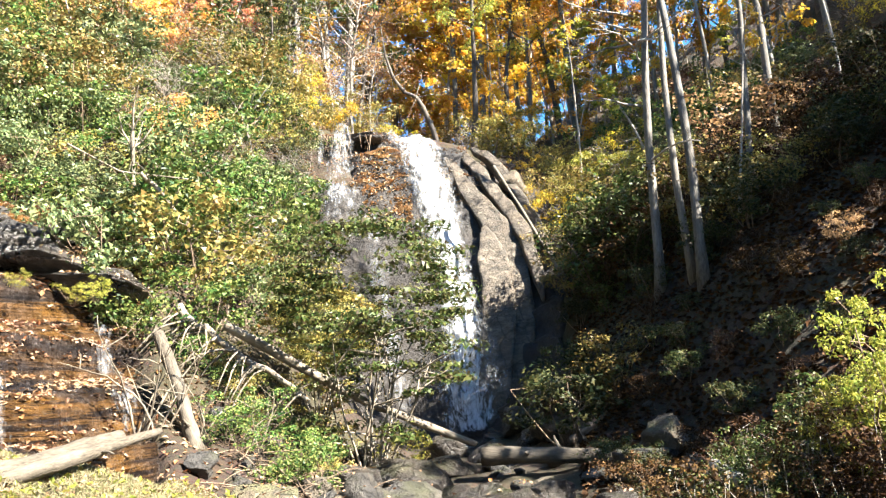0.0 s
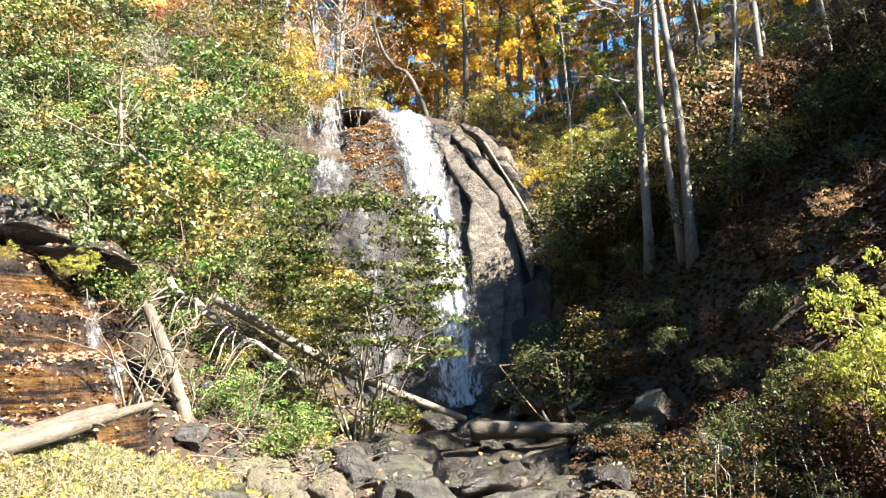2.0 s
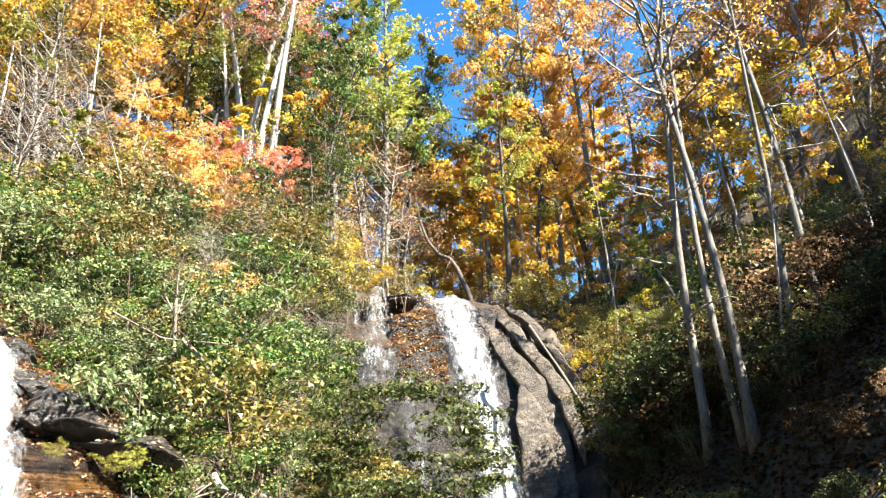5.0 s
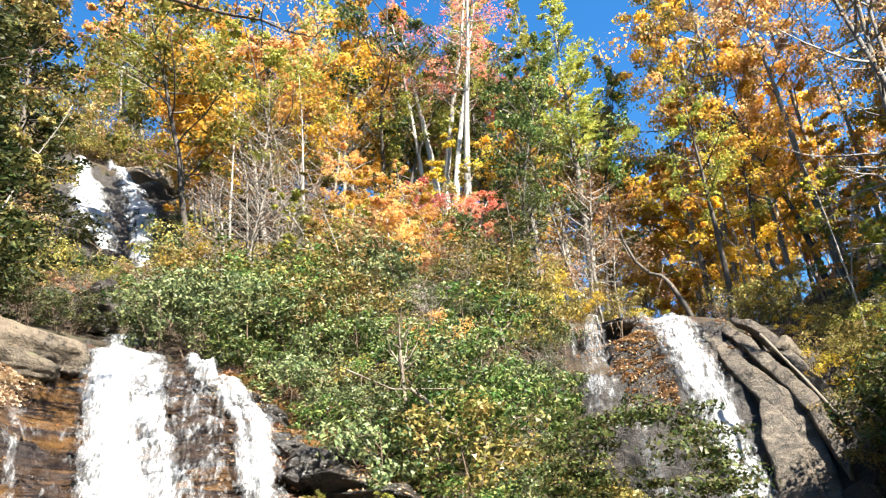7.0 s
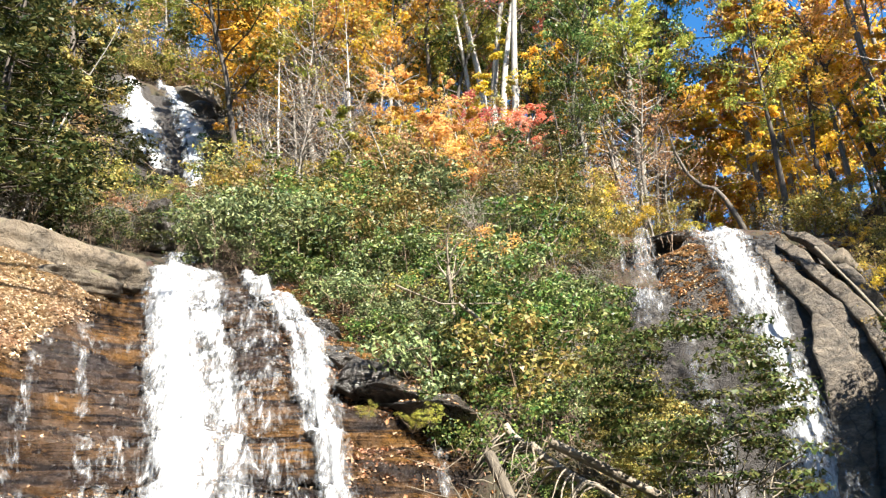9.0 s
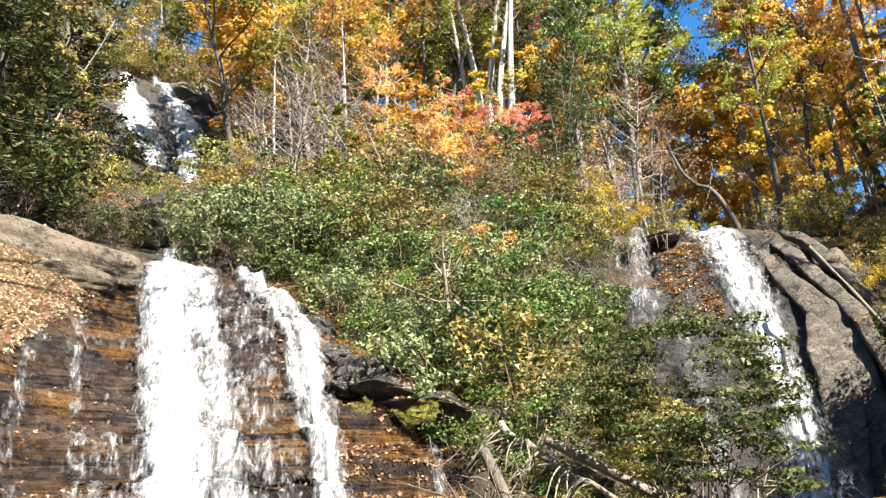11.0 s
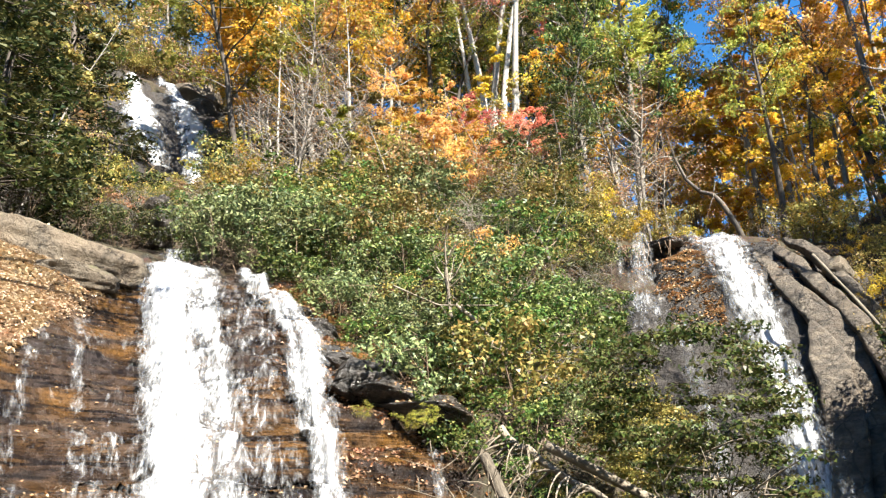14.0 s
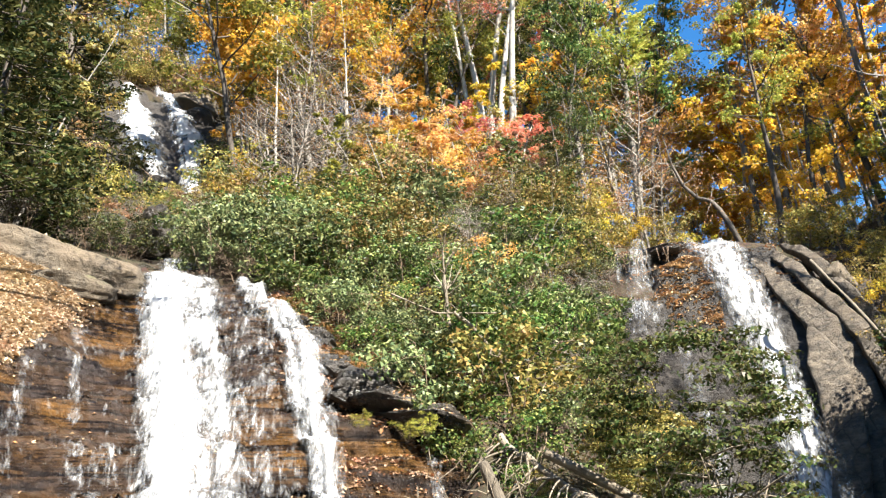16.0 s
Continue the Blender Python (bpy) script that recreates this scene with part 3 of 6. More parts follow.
def tufts(g, centres, radii, n, squash, lift=0.35):
    """Places on the sunny shells of leaf clumps, and the way that each leaf faces."""
    pick = g.integers(0, len(centres), n)
    w = g.normal(size=(n, 3))
    w[:, 2] = w[:, 2] * 0.8 + 0.3
    w /= np.linalg.norm(w, axis=1)[:, None]
    pos = centres[pick] + w * radii[pick][:, None] * np.array([1, 1, squash]) * g.uniform(0.45, 1.08, n)[:, None]
    return pos, w * np.array([1, 1, 1 / max(squash, 0.5)]) + np.array([0, 0, lift])


PLANTS = {}


def thing(name, label, category, height):
    ob = new(name)
    ob.empty_display_size = 0.2
    tagged(ob, label, category)
    PLANTS[name + "|" + label] = [ob, height, False]
    return name + "|" + label


def put(key, az, r, height, turn=0.0, leaf=None, label="", group="", lean=(0, 0), wide=1.0, sink=0.12, z=None):
    """Plants a kind of plant at a bearing and distance; the first use takes the made one, later ones copy it."""
    proto, h0, used = PLANTS[key]
    k = height / h0
    p = spot(az, r, sink)
    if z is not None:
        p.z = z
    m = Matrix.LocRotScale(p, Euler((radians(lean[0]), radians(lean[1]), radians(turn)), "ZXY"), (k * wide, k * wide, k))
    if used:
        ob = copy_thing(proto, m)
        ob.matrix_basis = m
        ob["group"] = ""
    else:
        ob = proto
        PLANTS[key][2] = True
        ob.matrix_basis = m
    if leaf:
        for c in ob.children:
            if c.name.split(".")[0] in ("crown", "foliage"):
                c.material_slots[0].link = "OBJECT"
                c.material_slots[0].material = LEAF[leaf]
    tagged(ob, label, "", group)
    return ob


# ---- plants ----
def broadleaf(label, seed, height, clear, spread, leaves, leaf=0.16, bark="grey", colour="yellow", thick=0.011, sway=0.05, limbs=26, tight=0.55, twist=0.35, name="tree"):
    """A forest tree: a long tapered bole, rising limbs with side twigs, and leaves in clumps along them."""
    g = np.random.default_rng(seed)
    key = thing(name, label, "tree", height)
    top = PLANTS[key][0]
    bole, limb_wood = Wood(), Wood()
    n = 14
    line = bent((0, 0, -0.4), (g.normal(0, 0.03), g.normal(0, 0.03), 1), height + 0.4, n, sway, 0, g)
    line[:, 2] = np.linspace(-0.4, height, n)
    r0 = height * thick
    rad = r0 * (1 - 0.86 * np.linspace(0, 1, n) ** 1.1)
    rad[0] *= 1.5
    bole.tube(line, rad, 8)
    spots = []
    for i in range(limbs):
        f = clear + (1 - clear) * (i + g.uniform(0, 1)) / limbs
        k = f * (n - 1)
        j = min(int(k), n - 2)
        s = line[j] + (line[j + 1] - line[j]) * (k - j)
        a = i * 2.4 + g.normal(0, 0.5)
        reach = spread * (0.35 + 0.65 * math.sin(math.pi * min(1, 0.25 + 0.8 * (f - clear) / (1 - clear)))) * g.uniform(0.6, 1.15)
        w = np.array([math.cos(a), math.sin(a), g.uniform(0.15, 0.9)])
        pts = bent(s, w, reach, 6, 0.16, -0.04, g)
        rr = min(r0 * 0.4, reach * 0.018) * np.linspace(1, 0.25, 6)
        limb_wood.tube(pts[[0, 1, 3, 5]], rr[[0, 1, 3, 5]], 3)
        for q in range(3):
            e = pts[g.integers(2, 6)]
            tw = bent(e, w + g.normal(0, 0.7, 3), reach * g.uniform(0.3, 0.6), 3, 0.25, 0.0, g)
            limb_wood.tube(tw, rr[-1] * np.linspace(0.9, 0.3, 3), 3)
            spots += [(tw[1], reach), (tw[2], reach)]
        spots += [(pts[4], reach), (pts[5], reach)]
    part("trunk", bole.mesh("trunk", BARK[bark]), top)
    part("branchwork", limb_wood.mesh("branchwork", BARK[bark]), top)
    if leaves:
        keep = g.permutation(len(spots))[: max(12, int(len(spots) * 0.42))]
        c, reach = np.array([spots[k][0] for k in keep]), np.array([spots[k][1] for k in keep])
        pos, outs = tufts(g, c, reach * 0.42 * tight * g.uniform(0.6, 1.4, len(c)), leaves, 0.6)
        part("crown", leaf_mesh("crown", pos, leaf, 0.7, LEAF[colour], 0.35, g, simple=True, outs=outs), top)
    return key


def conifer(label, seed, height, clear, spread, tufts, colour, bark="brown", droop=0.06, gap=0.0, sliver=0.34):
    """A pine or hemlock: whorls of level boughs with sprays of needles."""
    g = np.random.default_rng(seed)
    key = thing("conifer", label, "tree", height)
    top = PLANTS[key][0]
    bole, boughs = Wood(), Wood()
    n = 12
    line = bent((0, 0, -0.4), (0, 0, 1), height + 0.4, n, 0.025, 0, g)
    line[:, 2] = np.linspace(-0.4, height, n)
    bole.tube(line, height * 0.011 * (1 - 0.9 * np.linspace(0, 1, n)), 8)
    centres, ways = [], []
    levels = int(height * (1 - clear) / 0.55)
    for i in range(levels):
        f = clear + (1 - clear) * i / levels
        k = f * (n - 1)
        j = min(int(k), n - 2)
        s = line[j] + (line[j + 1] - line[j]) * (k - j)
        u = (f - clear) / (1 - clear)
        for b in range(4):
            if g.random() < gap:
                continue
            a = g.uniform(0, 2 * math.pi)
            reach = spread * ((1 - u) ** 0.75 * 0.95 + 0.08) * g.uniform(0.55, 1.15)
            w = np.array([math.cos(a), math.sin(a), 0.22])
            pts = bent(s, w, reach, 6, 0.09, droop, g)
            boughs.tube(pts[::2], min(0.05, 0.02 * reach) * np.linspace(1, 0.25, 3), 3)
            m = max(8, int(tufts / levels / 4 * (0.4 + 1.2 * (1 - u))))
            t = g.uniform(0.25, 1.0, m) ** 0.8 * 4.999
            q = t.astype(int)
            p = pts[q] + (pts[q + 1] - pts[q]) * (t - q)[:, None]
            side = np.cross(w, [0, 0, 1.0])
            off = g.normal(0, 0.22, m) * reach * (1.15 - t / 5)
            centres.append(p + off[:, None] * side + g.normal(0, 0.07, (m, 3)))
            ways.append(w[None] * 0.8 + side[None] * np.sign(off)[:, None] * 0.8 + np.array([0, 0, -0.15]))
    part("trunk", bole.mesh("trunk", BARK[bark]), top)
    part("branchwork", boughs.mesh("branchwork", BARK[bark]), top)
    part("crown", leaf_mesh("crown", np.concatenate(centres), sliver, 0.3, LEAF[colour], 0.3, g, np.concatenate(ways), simple=True), top)
    return key


def shrub(label, seed, height, spread, leaves, colour, leaf=0.13, ratio=0.5, stems=6, bark="brown", name="shrub", airy=0.35, clumps=60, low=0.0, simple=False, stem=0.022, squash=0.62):
    """A bush: several stems, twigs, and leaves in clumps all through a rounded, uneven shape."""
    g = np.random.default_rng(seed)
    key = thing(name, label, "shrub", height)
    top = PLANTS[key][0]
    wood = Wood()
    tips = []
    for i in range(stems):
        a = i * 2 * math.pi / stems + g.normal(0, 0.3)
        tilt = g.uniform(0.1, 0.9) if stem > 0.02 else g.uniform(0.05, 0.4)
        pts = bent((0.1 * math.cos(a), 0.1 * math.sin(a), -0.2), (math.cos(a) * tilt, math.sin(a) * tilt, 1), height * (g.uniform(0.7, 1.0) if stem > 0.02 else g.uniform(0.45, 0.7)), 7, 0.12, 0.02, g)
        wood.tube(pts[::2] if stem > 0.02 else pts, stem * height / 2 * np.linspace(1, 0.25, 4 if stem > 0.02 else 7), 4)
        for q in range(3):
            e = pts[g.integers(2, 7)]
            tw = bent(e, (g.normal(0, 1), g.normal(0, 1), 0.5), spread * g.uniform(0.3, 0.7), 3, 0.2, 0.02, g)
            wood.tube(tw, 0.009 * height / 2 * np.linspace(1, 0.4, 3), 3)
            tips.append(tw[-1])
    part("stemwork", wood.mesh("stemwork", BARK[bark]), top)
    u = g.normal(size=(clumps, 3))
    u /= np.linalg.norm(u, axis=1)[:, None]
    rad = g.uniform(0.45, 1.0, clumps)[:, None] ** 0.6
    centre = u * rad * np.array([spread, spread, height * 0.5]) + np.array([0, 0, height * 0.52])
    centre[:, 2] = low * height + (1 - low) * np.maximum(centre[:, 2], 0.1)
    centre = np.concatenate([centre, np.array(tips)])
    pos, outs = tufts(g, centre, spread * airy * g.uniform(0.65, 1.45, len(centre)), leaves, squash)
    pos[:, 2] = np.maximum(pos[:, 2], 0.02)
    part("foliage", leaf_mesh("foliage", pos, leaf, ratio, LEAF[colour], 0.75, g, simple=simple, outs=outs), top)
    return key


def thicket(label, seed, height, spread, twigs, bark="twig"):
    """A bare bush: stems and a haze of fine grey twigs."""
    g = np.random.default_rng(seed)
    key = thing("bare_shrub", label, "shrub", height)
    top = PLANTS[key][0]
    wood, fine = Wood(), Wood()
    for i in range(9):
        a = g.uniform(0, 6.28)
        t = g.uniform(0.1, 0.6)
        pts = bent((0, 0, -0.2), (math.cos(a) * t, math.sin(a) * t, 1), height * g.uniform(0.7, 1), 7, 0.1, 0.0, g)
        wood.tube(pts, 0.02 * height / 3 * np.linspace(1, 0.2, 7), 4)
        for q in range(twigs // 9):
            e = pts[g.integers(2, 7)]
            tw = bent(e, (g.normal(0, 1), g.normal(0, 1), 0.4), spread * g.uniform(0.25, 0.7), 4, 0.25, 0.03, g)
            fine.tube(tw, 0.006 * height / 3 * np.linspace(1.3, 0.4, 4), 3)
    part("stemwork", wood.mesh("stemwork", BARK[bark]), top)
    part("twigwork", fine.mesh("twigwork", BARK[bark]), top)
    return key


# ---- ground and rock faces ----
def polar_sheet(name, azs, rs, height, material):
    A, R = np.meshgrid(azs, rs)
    x, y = to_xy(A, R)
    v = np.stack([x, y, height(A, R)], -1).reshape(-1, 3)
    return new(name, mesh(name, v, grid_faces(len(rs), len(azs))[:, ::-1], None, material))


az_all = np.concatenate([np.arange(-180, -72, 4.0), np.arange(-72, 46, 0.6), np.linspace(46, 180, 35)])
r_all = np.concatenate([[0.0], np.arange(1, 9, 0.5), np.arange(9, 40, 0.38), np.arange(40, 75, 0.8), np.geomspace(75, 3000, 30)])
ground = tagged(polar_sheet("ground", az_all, r_all, ground_height, SOIL), "brown leaf-littered forest soil on steep gorge sides", "ground", kind="structure")


def rock_face(name, region, da, dr, height, material, label):
    a0, a1, r0, r1, sa, sr = region
    azs, rs = np.arange(a0 - 3 * sa, a1 + 3 * sa, da), np.arange(r0 - 4 * sr, r1 + 3 * sr, dr)

    def shaped(A, R):
        inside = patch(A, R, *region)
        return height(A, R) - 1.6 * (1 - smooth(0.0, 0.55, inside))

    return tagged(polar_sheet(name, azs, rs, shaped, material), label, "rock face", kind="structure")


slab = rock_face("rock_face_slab", SLAB, 0.15, 0.075, slab_height, ROCK_SLAB, "wet brown ledged rock slab under a waterfall")
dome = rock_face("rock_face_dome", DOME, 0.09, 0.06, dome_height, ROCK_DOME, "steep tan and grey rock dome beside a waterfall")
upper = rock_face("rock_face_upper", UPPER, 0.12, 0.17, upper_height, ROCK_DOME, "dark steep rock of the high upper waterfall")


# ---- falling water ----
def water_sheet(name, line, height, material, parent, lift=0.07, across=28, along=160, jig=0.0):
    """A sheet of water down a rock face; line: bearing, distance, half width in degrees, from the lip down."""
    line = np.array(line, float)
    t = np.linspace(0, len(line) - 1, along)
    az, r, hw = (np.interp(t, np.arange(len(line)), line[:, i]) for i in range(3))
    for _ in range(3):
        az, hw = (np.convolve(np.pad(v, 4, "edge"), np.ones(9) / 9, "valid") for v in (az, hw))
    s = np.linspace(-1, 1, across)
    A = az[:, None] + hw[:, None] * s[None] + jig * fbm(t[:, None] * 1.5, s[None] * 2.0, 3.0)
    R = np.repeat(r[:, None], across, 1)
    z = height(A, R)
    z = np.maximum(z, np.concatenate([z[1:], z[-1:]]) * 0.4 + z * 0.6)
    z = np.maximum(z, np.stack([np.convolve(np.pad(c, 5, "edge"), np.ones(11) / 11, "valid") for c in z.T], -1))
    x, y = to_xy(A, R - lift)
    bulge = lift * (0.4 + 1.4 * (1 - s[None] ** 2)) + 0.06 * fbm(x * 2.5, y * 2.5, z * 0.7)
    x, y = to_xy(A, R - lift - bulge)
    co = np.stack([x, y, z + 0.05 + bulge], -1)
    me = mesh(name, co.reshape(-1, 3), grid_faces(along, across), None, material)
    step = np.linalg.norm(np.diff(co, axis=0), axis=2)
    v = np.concatenate([np.zeros((1, across)), np.cumsum(step, 0)])
    u = np.radians(A) * np.mean(r)
    uv = np.stack([u, v], -1).reshape(-1, 2)
    layer = me.uv_layers.new(name="flow")
    loops = np.empty(len(me.loops), np.int32)
    me.loops.foreach_get("vertex_index", loops)
    layer.data.foreach_set("uv", uv[loops].astype(np.float32).ravel())
    body = (1 - np.abs(s) ** 1.7)[None] * np.clip(np.minimum(t / 0.25, (len(line) - 1 - t) / 0.3), 0, 1)[:, None] ** 0.4
    at = me.attributes.new("body", "FLOAT", "POINT")
    at.data.foreach_set("value", body.astype(np.float32).ravel())
    return part(name, me, parent)


fall_left = tagged(new("waterfall"), "wide white waterfall spreading over a ledged brown slab", "waterfall")
fall_right = tagged(new("waterfall"), "narrow white waterfall dropping over a rock dome", "waterfall")
fall_upper = tagged(new("waterfall"), "twin white cascades high on the wooded slope", "waterfall")
water_sheet("main_sheet", [(-43.0, 26.6, 1.5), (-43.7, 25.5, 2.9), (-43.7, 24.6, 2.9), (-43.6, 23.4, 2.6), (-43.2, 22.4, 2.8), (-42.8, 21.4, 3.1), (-42.4, 20.0, 3.6), (-42.2, 17.8, 3.9), (-42.0, 16.7, 4.3), (-41.9, 15.6, 4.6), (-41.8, 12.9, 4.9)], slab_height, WATER, fall_left, 0.1, 40, 200, jig=0.5)
water_sheet("main_sheet", [(-43.9, 24.9, 1.5), (-43.8, 23.4, 1.9), (-43.4, 22.0, 2.2), (-43.0, 20.0, 2.5), (-42.9, 18.0, 2.6), (-42.7, 15.6, 2.6), (-42.6, 12.9, 2.8)], slab_height, WATER, fall_left, 0.24, 30, 160, jig=0.5)
water_sheet("main_sheet", [(-41.8, 26.5, 1.6), (-41.5, 25.4, 2.3), (-41.4, 24.3, 2.2), (-41.4, 23.2, 1.7), (-41.2, 22.2, 1.2)], slab_height, SIDE, fall_left, 0.08, 30, 90, jig=0.5)
water_sheet("thin_veil", [(-40.8, 23.2, 0.5), (-40.6, 22.2, 1.0), (-40.0, 20.4, 1.4), (-39.4, 18.6, 1.6), (-38.8, 16.6, 1.8), (-38.2, 13.0, 2.0)], slab_height, SIDE, fall_left, 0.09, 20, 100, jig=0.5)
water_sheet("side_sheet", [(-38.5, 25.4, 0.5), (-38.0, 24.8, 0.8), (-37.0, 23.8, 0.9), (-35.0, 22.6, 1.0), (-33.6, 21.6, 1.1), (-33.2, 20.4, 1.1), (-33.1, 19.0, 1.0), (-32.6, 17.9, 0.9), (-31.8, 16.8, 0.9), (-31.2, 15.0, 1.0)], slab_height, SIDE, fall_left, 0.18, 20, 160, jig=0.3)
water_sheet("side_sheet", [(-38.6, 25.3, 0.5), (-37.9, 24.6, 0.9), (-36.7, 23.3, 1.3), (-34.1, 22.2, 1.9), (-33.4, 21.1, 1.9), (-33.0, 19.9, 1.9), (-32.9, 19.0, 1.8), (-32.3, 17.9, 1.8), (-31.7, 16.8, 1.6), (-31.2, 15.9, 1.6), (-30.4, 13.6, 1.7)], slab_height, SIDE, fall_left, 0.12, jig=0.4)
water_sheet("side_sheet", [(-36.2, 22.6, 0.4), (-35.0, 21.4, 0.7), (-34.6, 20.4, 0.9), (-34.3, 19.4, 1.0), (-33.7, 18.2, 1.0), (-32.5, 16.8, 1.1), (-31.6, 14.6, 1.2)], slab_height, SIDE, fall_left, 0.14, 20, 130, jig=0.4)
water_sheet("side_sheet", [(-39.8, 20.2, 0.9), (-38.2, 18.7, 0.7), (-37.1, 17.6, 0.9), (-35.9, 16.3, 1.0), (-35.0, 15.7, 1.1), (-34.0, 13.2, 1.2)], slab_height, LACE, fall_left, 0.1, 20, 120, jig=0.5)
water_sheet("thin_veil", [(-38.6, 24.6, 2.4), (-37.8, 22.8, 3.0), (-37.0, 20.8, 3.2), (-36.4, 18.4, 3.6), (-36.0, 16.0, 3.8), (-35.6, 13.0, 3.8)], slab_height, LACE, fall_left, 0.06, 40, 160, jig=0.4)
water_sheet("thin_veil", [(-49.0, 22.6, 0.7), (-49.4, 20.9, 0.8), (-48.9, 18.6, 1.0), (-48.4, 16.0, 1.6), (-48.0, 13.0, 2.0)], slab_height, LACE, fall_left, 0.06, jig=0.5)
water_sheet("thin_veil", [(-51.5, 21.2, 0.6), (-52.0, 20.4, 0.8), (-52.8, 18.2, 0.9), (-52.8, 15.6, 1.2), (-52.4, 13.0, 1.4)], slab_height, LACE, fall_left, 0.06, jig=0.5)
water_sheet("thin_veil", [(-46.8, 18.4, 1.0), (-47.0, 16.6, 1.6), (-46.8, 14.6, 2.0), (-46.4, 12.9, 2.2)], slab_height, LACE, fall_left, 0.07, jig=0.4)
water_sheet("thin_veil", [(-24.6, 19.5, 0.5), (-23.95, 18.6, 0.9), (-23.2, 17.9, 1.1), (-22.6, 17.1, 1.2), (-22.1, 16.2, 1.3)], slab_height, LACE, fall_left, 0.08, jig=0.3)
water_sheet("thin_film", [(-42.0, 25.4, 4.5), (-42.8, 22.5, 8.5), (-43.2, 19.0, 10.0), (-43.0, 16.0, 10.8), (-43.0, 13.0, 11.2)], slab_height, FILM, fall_left, 0.03, 70, 180)
water_sheet("head_stream", [(-43.4, 31.0, 0.9), (-43.2, 28.6, 1.4), (-43.0, 26.4, 2.2)], slab_height, WATER, fall_left, 0.03, jig=0.4)

water_sheet("main_sheet", [(-2.2, 37.0, 2.0), (-1.9, 36.0, 2.1), (-1.4, 34.9, 2.2), (-0.8, 34.0, 2.1), (0.0, 33.3, 1.8), (0.4, 32.7, 1.6), (0.7, 32.0, 1.7), (1.0, 31.5, 1.8), (1.1, 30.9, 2.1), (1.3, 29.9, 2.4), (1.7, 29.0, 2.7)], dome_height, FALLING, fall_right, 0.15)
water_sheet("spray_sheet", [(-1.9, 33.9, 0.6), (-1.4, 33.2, 1.0), (-0.9, 32.4, 1.2), (-0.6, 31.6, 1.3)], dome_height, VEIL, fall_right, 0.25)
water_sheet("splash", [(1.1, 31.2, 1.6), (1.5, 30.2, 2.4), (2.0, 29.2, 3.0), (2.2, 28.0, 3.4)], dome_height, VEIL, fall_right, 0.95)
water_sheet("foam", [(1.8, 28.9, 2.2), (2.0, 27.9, 2.8), (2.0, 26.6, 2.2)], ground_height, VEIL, fall_right, 0.06, 24, 50)


def free_fall(A, R):
    return np.interp(R, [33.6, 33.9, 34.3, 34.8, 35.3], [10.9, 11.6, 13.0, 13.9, 14.15])


water_sheet("side_trickle", [(-7.3, 35.3, 0.9), (-7.4, 34.8, 1.0), (-7.6, 34.3, 1.2), (-7.9, 33.6, 1.5)], free_fall, TRICKLE, fall_right, 0.3)
water_sheet("side_trickle", [(-9.0, 35.2, 0.3), (-9.1, 34.6, 0.4), (-9.2, 33.9, 0.5)], free_fall, TRICKLE, fall_right, 0.3)
water_sheet("side_trickle", [(-7.8, 33.9, 1.6), (-7.8, 33.2, 2.2), (-7.6, 32.6, 2.2)], dome_height, LACE, fall_right, 0.12)
water_sheet("side_trickle", [(-5.6, 33.0, 0.8), (-5.0, 31.8, 1.0), (-4.2, 30.4, 1.2), (-3.6, 29.4, 1.4)], dome_height, VEIL, fall_right, 0.2)

water_sheet("cascade", [(-47.7, 59.0, 0.8), (-47.2, 57.2, 1.3), (-46.7, 55.2, 1.8), (-46.3, 53.0, 2.0), (-45.8, 51.0, 1.9), (-45.2, 49.0, 1.5)], upper_height, FAR_FALL, fall_upper, 0.3, 20, 110)
water_sheet("cascade", [(-45.6, 61.0, 0.7), (-44.5, 59.2, 1.0), (-43.4, 56.8, 1.4), (-42.5, 54.4, 1.7), (-42.5, 52.0, 1.4), (-42.5, 49.0, 1.0), (-42.4, 46.0, 0.9)], upper_height, FAR_FALL, fall_upper, 0.3, 20, 110)
water_sheet("cascade", [(-47.9, 55.6, 0.5), (-47.6, 53.6, 0.9), (-46.9, 51.6, 0.9), (-46.2, 50.0, 0.8)], upper_height, LACE, fall_upper, 0.3, 16, 80)

stream = tagged(new("cascade_step"), "small white cascade between dark stream boulders", "cascade")
water_sheet("water", [(0.3, 19.2, 0.5), (0.6, 18.2, 0.9), (0.9, 17.0, 1.2), (1.4, 15.6, 1.0)], ground_height, WATER, stream, 0.1, 24, 60)

# ---- plant kinds ----
poplar = broadleaf("tall grey-barked forest tree with a thin gold crown", 11, 24, 0.45, 3.6, 5200, 0.21, "grey", "gold", 0.0075, 0.03, 26)
maple = broadleaf("autumn maple with a full orange crown", 12, 15, 0.3, 3.6, 6800, 0.21, "grey", "orange", 0.009, 0.05, 28, name="maple_tree")
maple_b = broadleaf("slender autumn tree with yellow leaves", 13, 13, 0.25, 2.8, 4200, 0.2, "pale", "yellow", 0.008, 0.06, 26, name="maple_tree")
oak = broadleaf("spreading forest tree with rust and green leaves", 14, 18, 0.28, 4.4, 7500, 0.24, "dark", "olive", 0.010, 0.06, 28)
birch = broadleaf("thin pale-barked tree with hardly any leaves", 15, 14, 0.62, 1.6, 350, 0.18, "pale", "yellow", 0.0062, 0.025, 14)
bare = broadleaf("bare grey tree with fine twigs", 16, 12, 0.25, 2.8, 250, 0.14, "twig", "rust", 0.009, 0.07, 50, twist=0.5, name="bare_tree")
pine = conifer("tall white pine with tufted light green needles", 21, 26, 0.4, 4.0, 8500, "pine", "grey", -0.02, 0.25, 0.42)
hemlock = conifer("dark green hemlock with drooping boughs", 22, 16, 0.12, 3.2, 8000, "hemlock", "dark", 0.09, 0.1, 0.32)
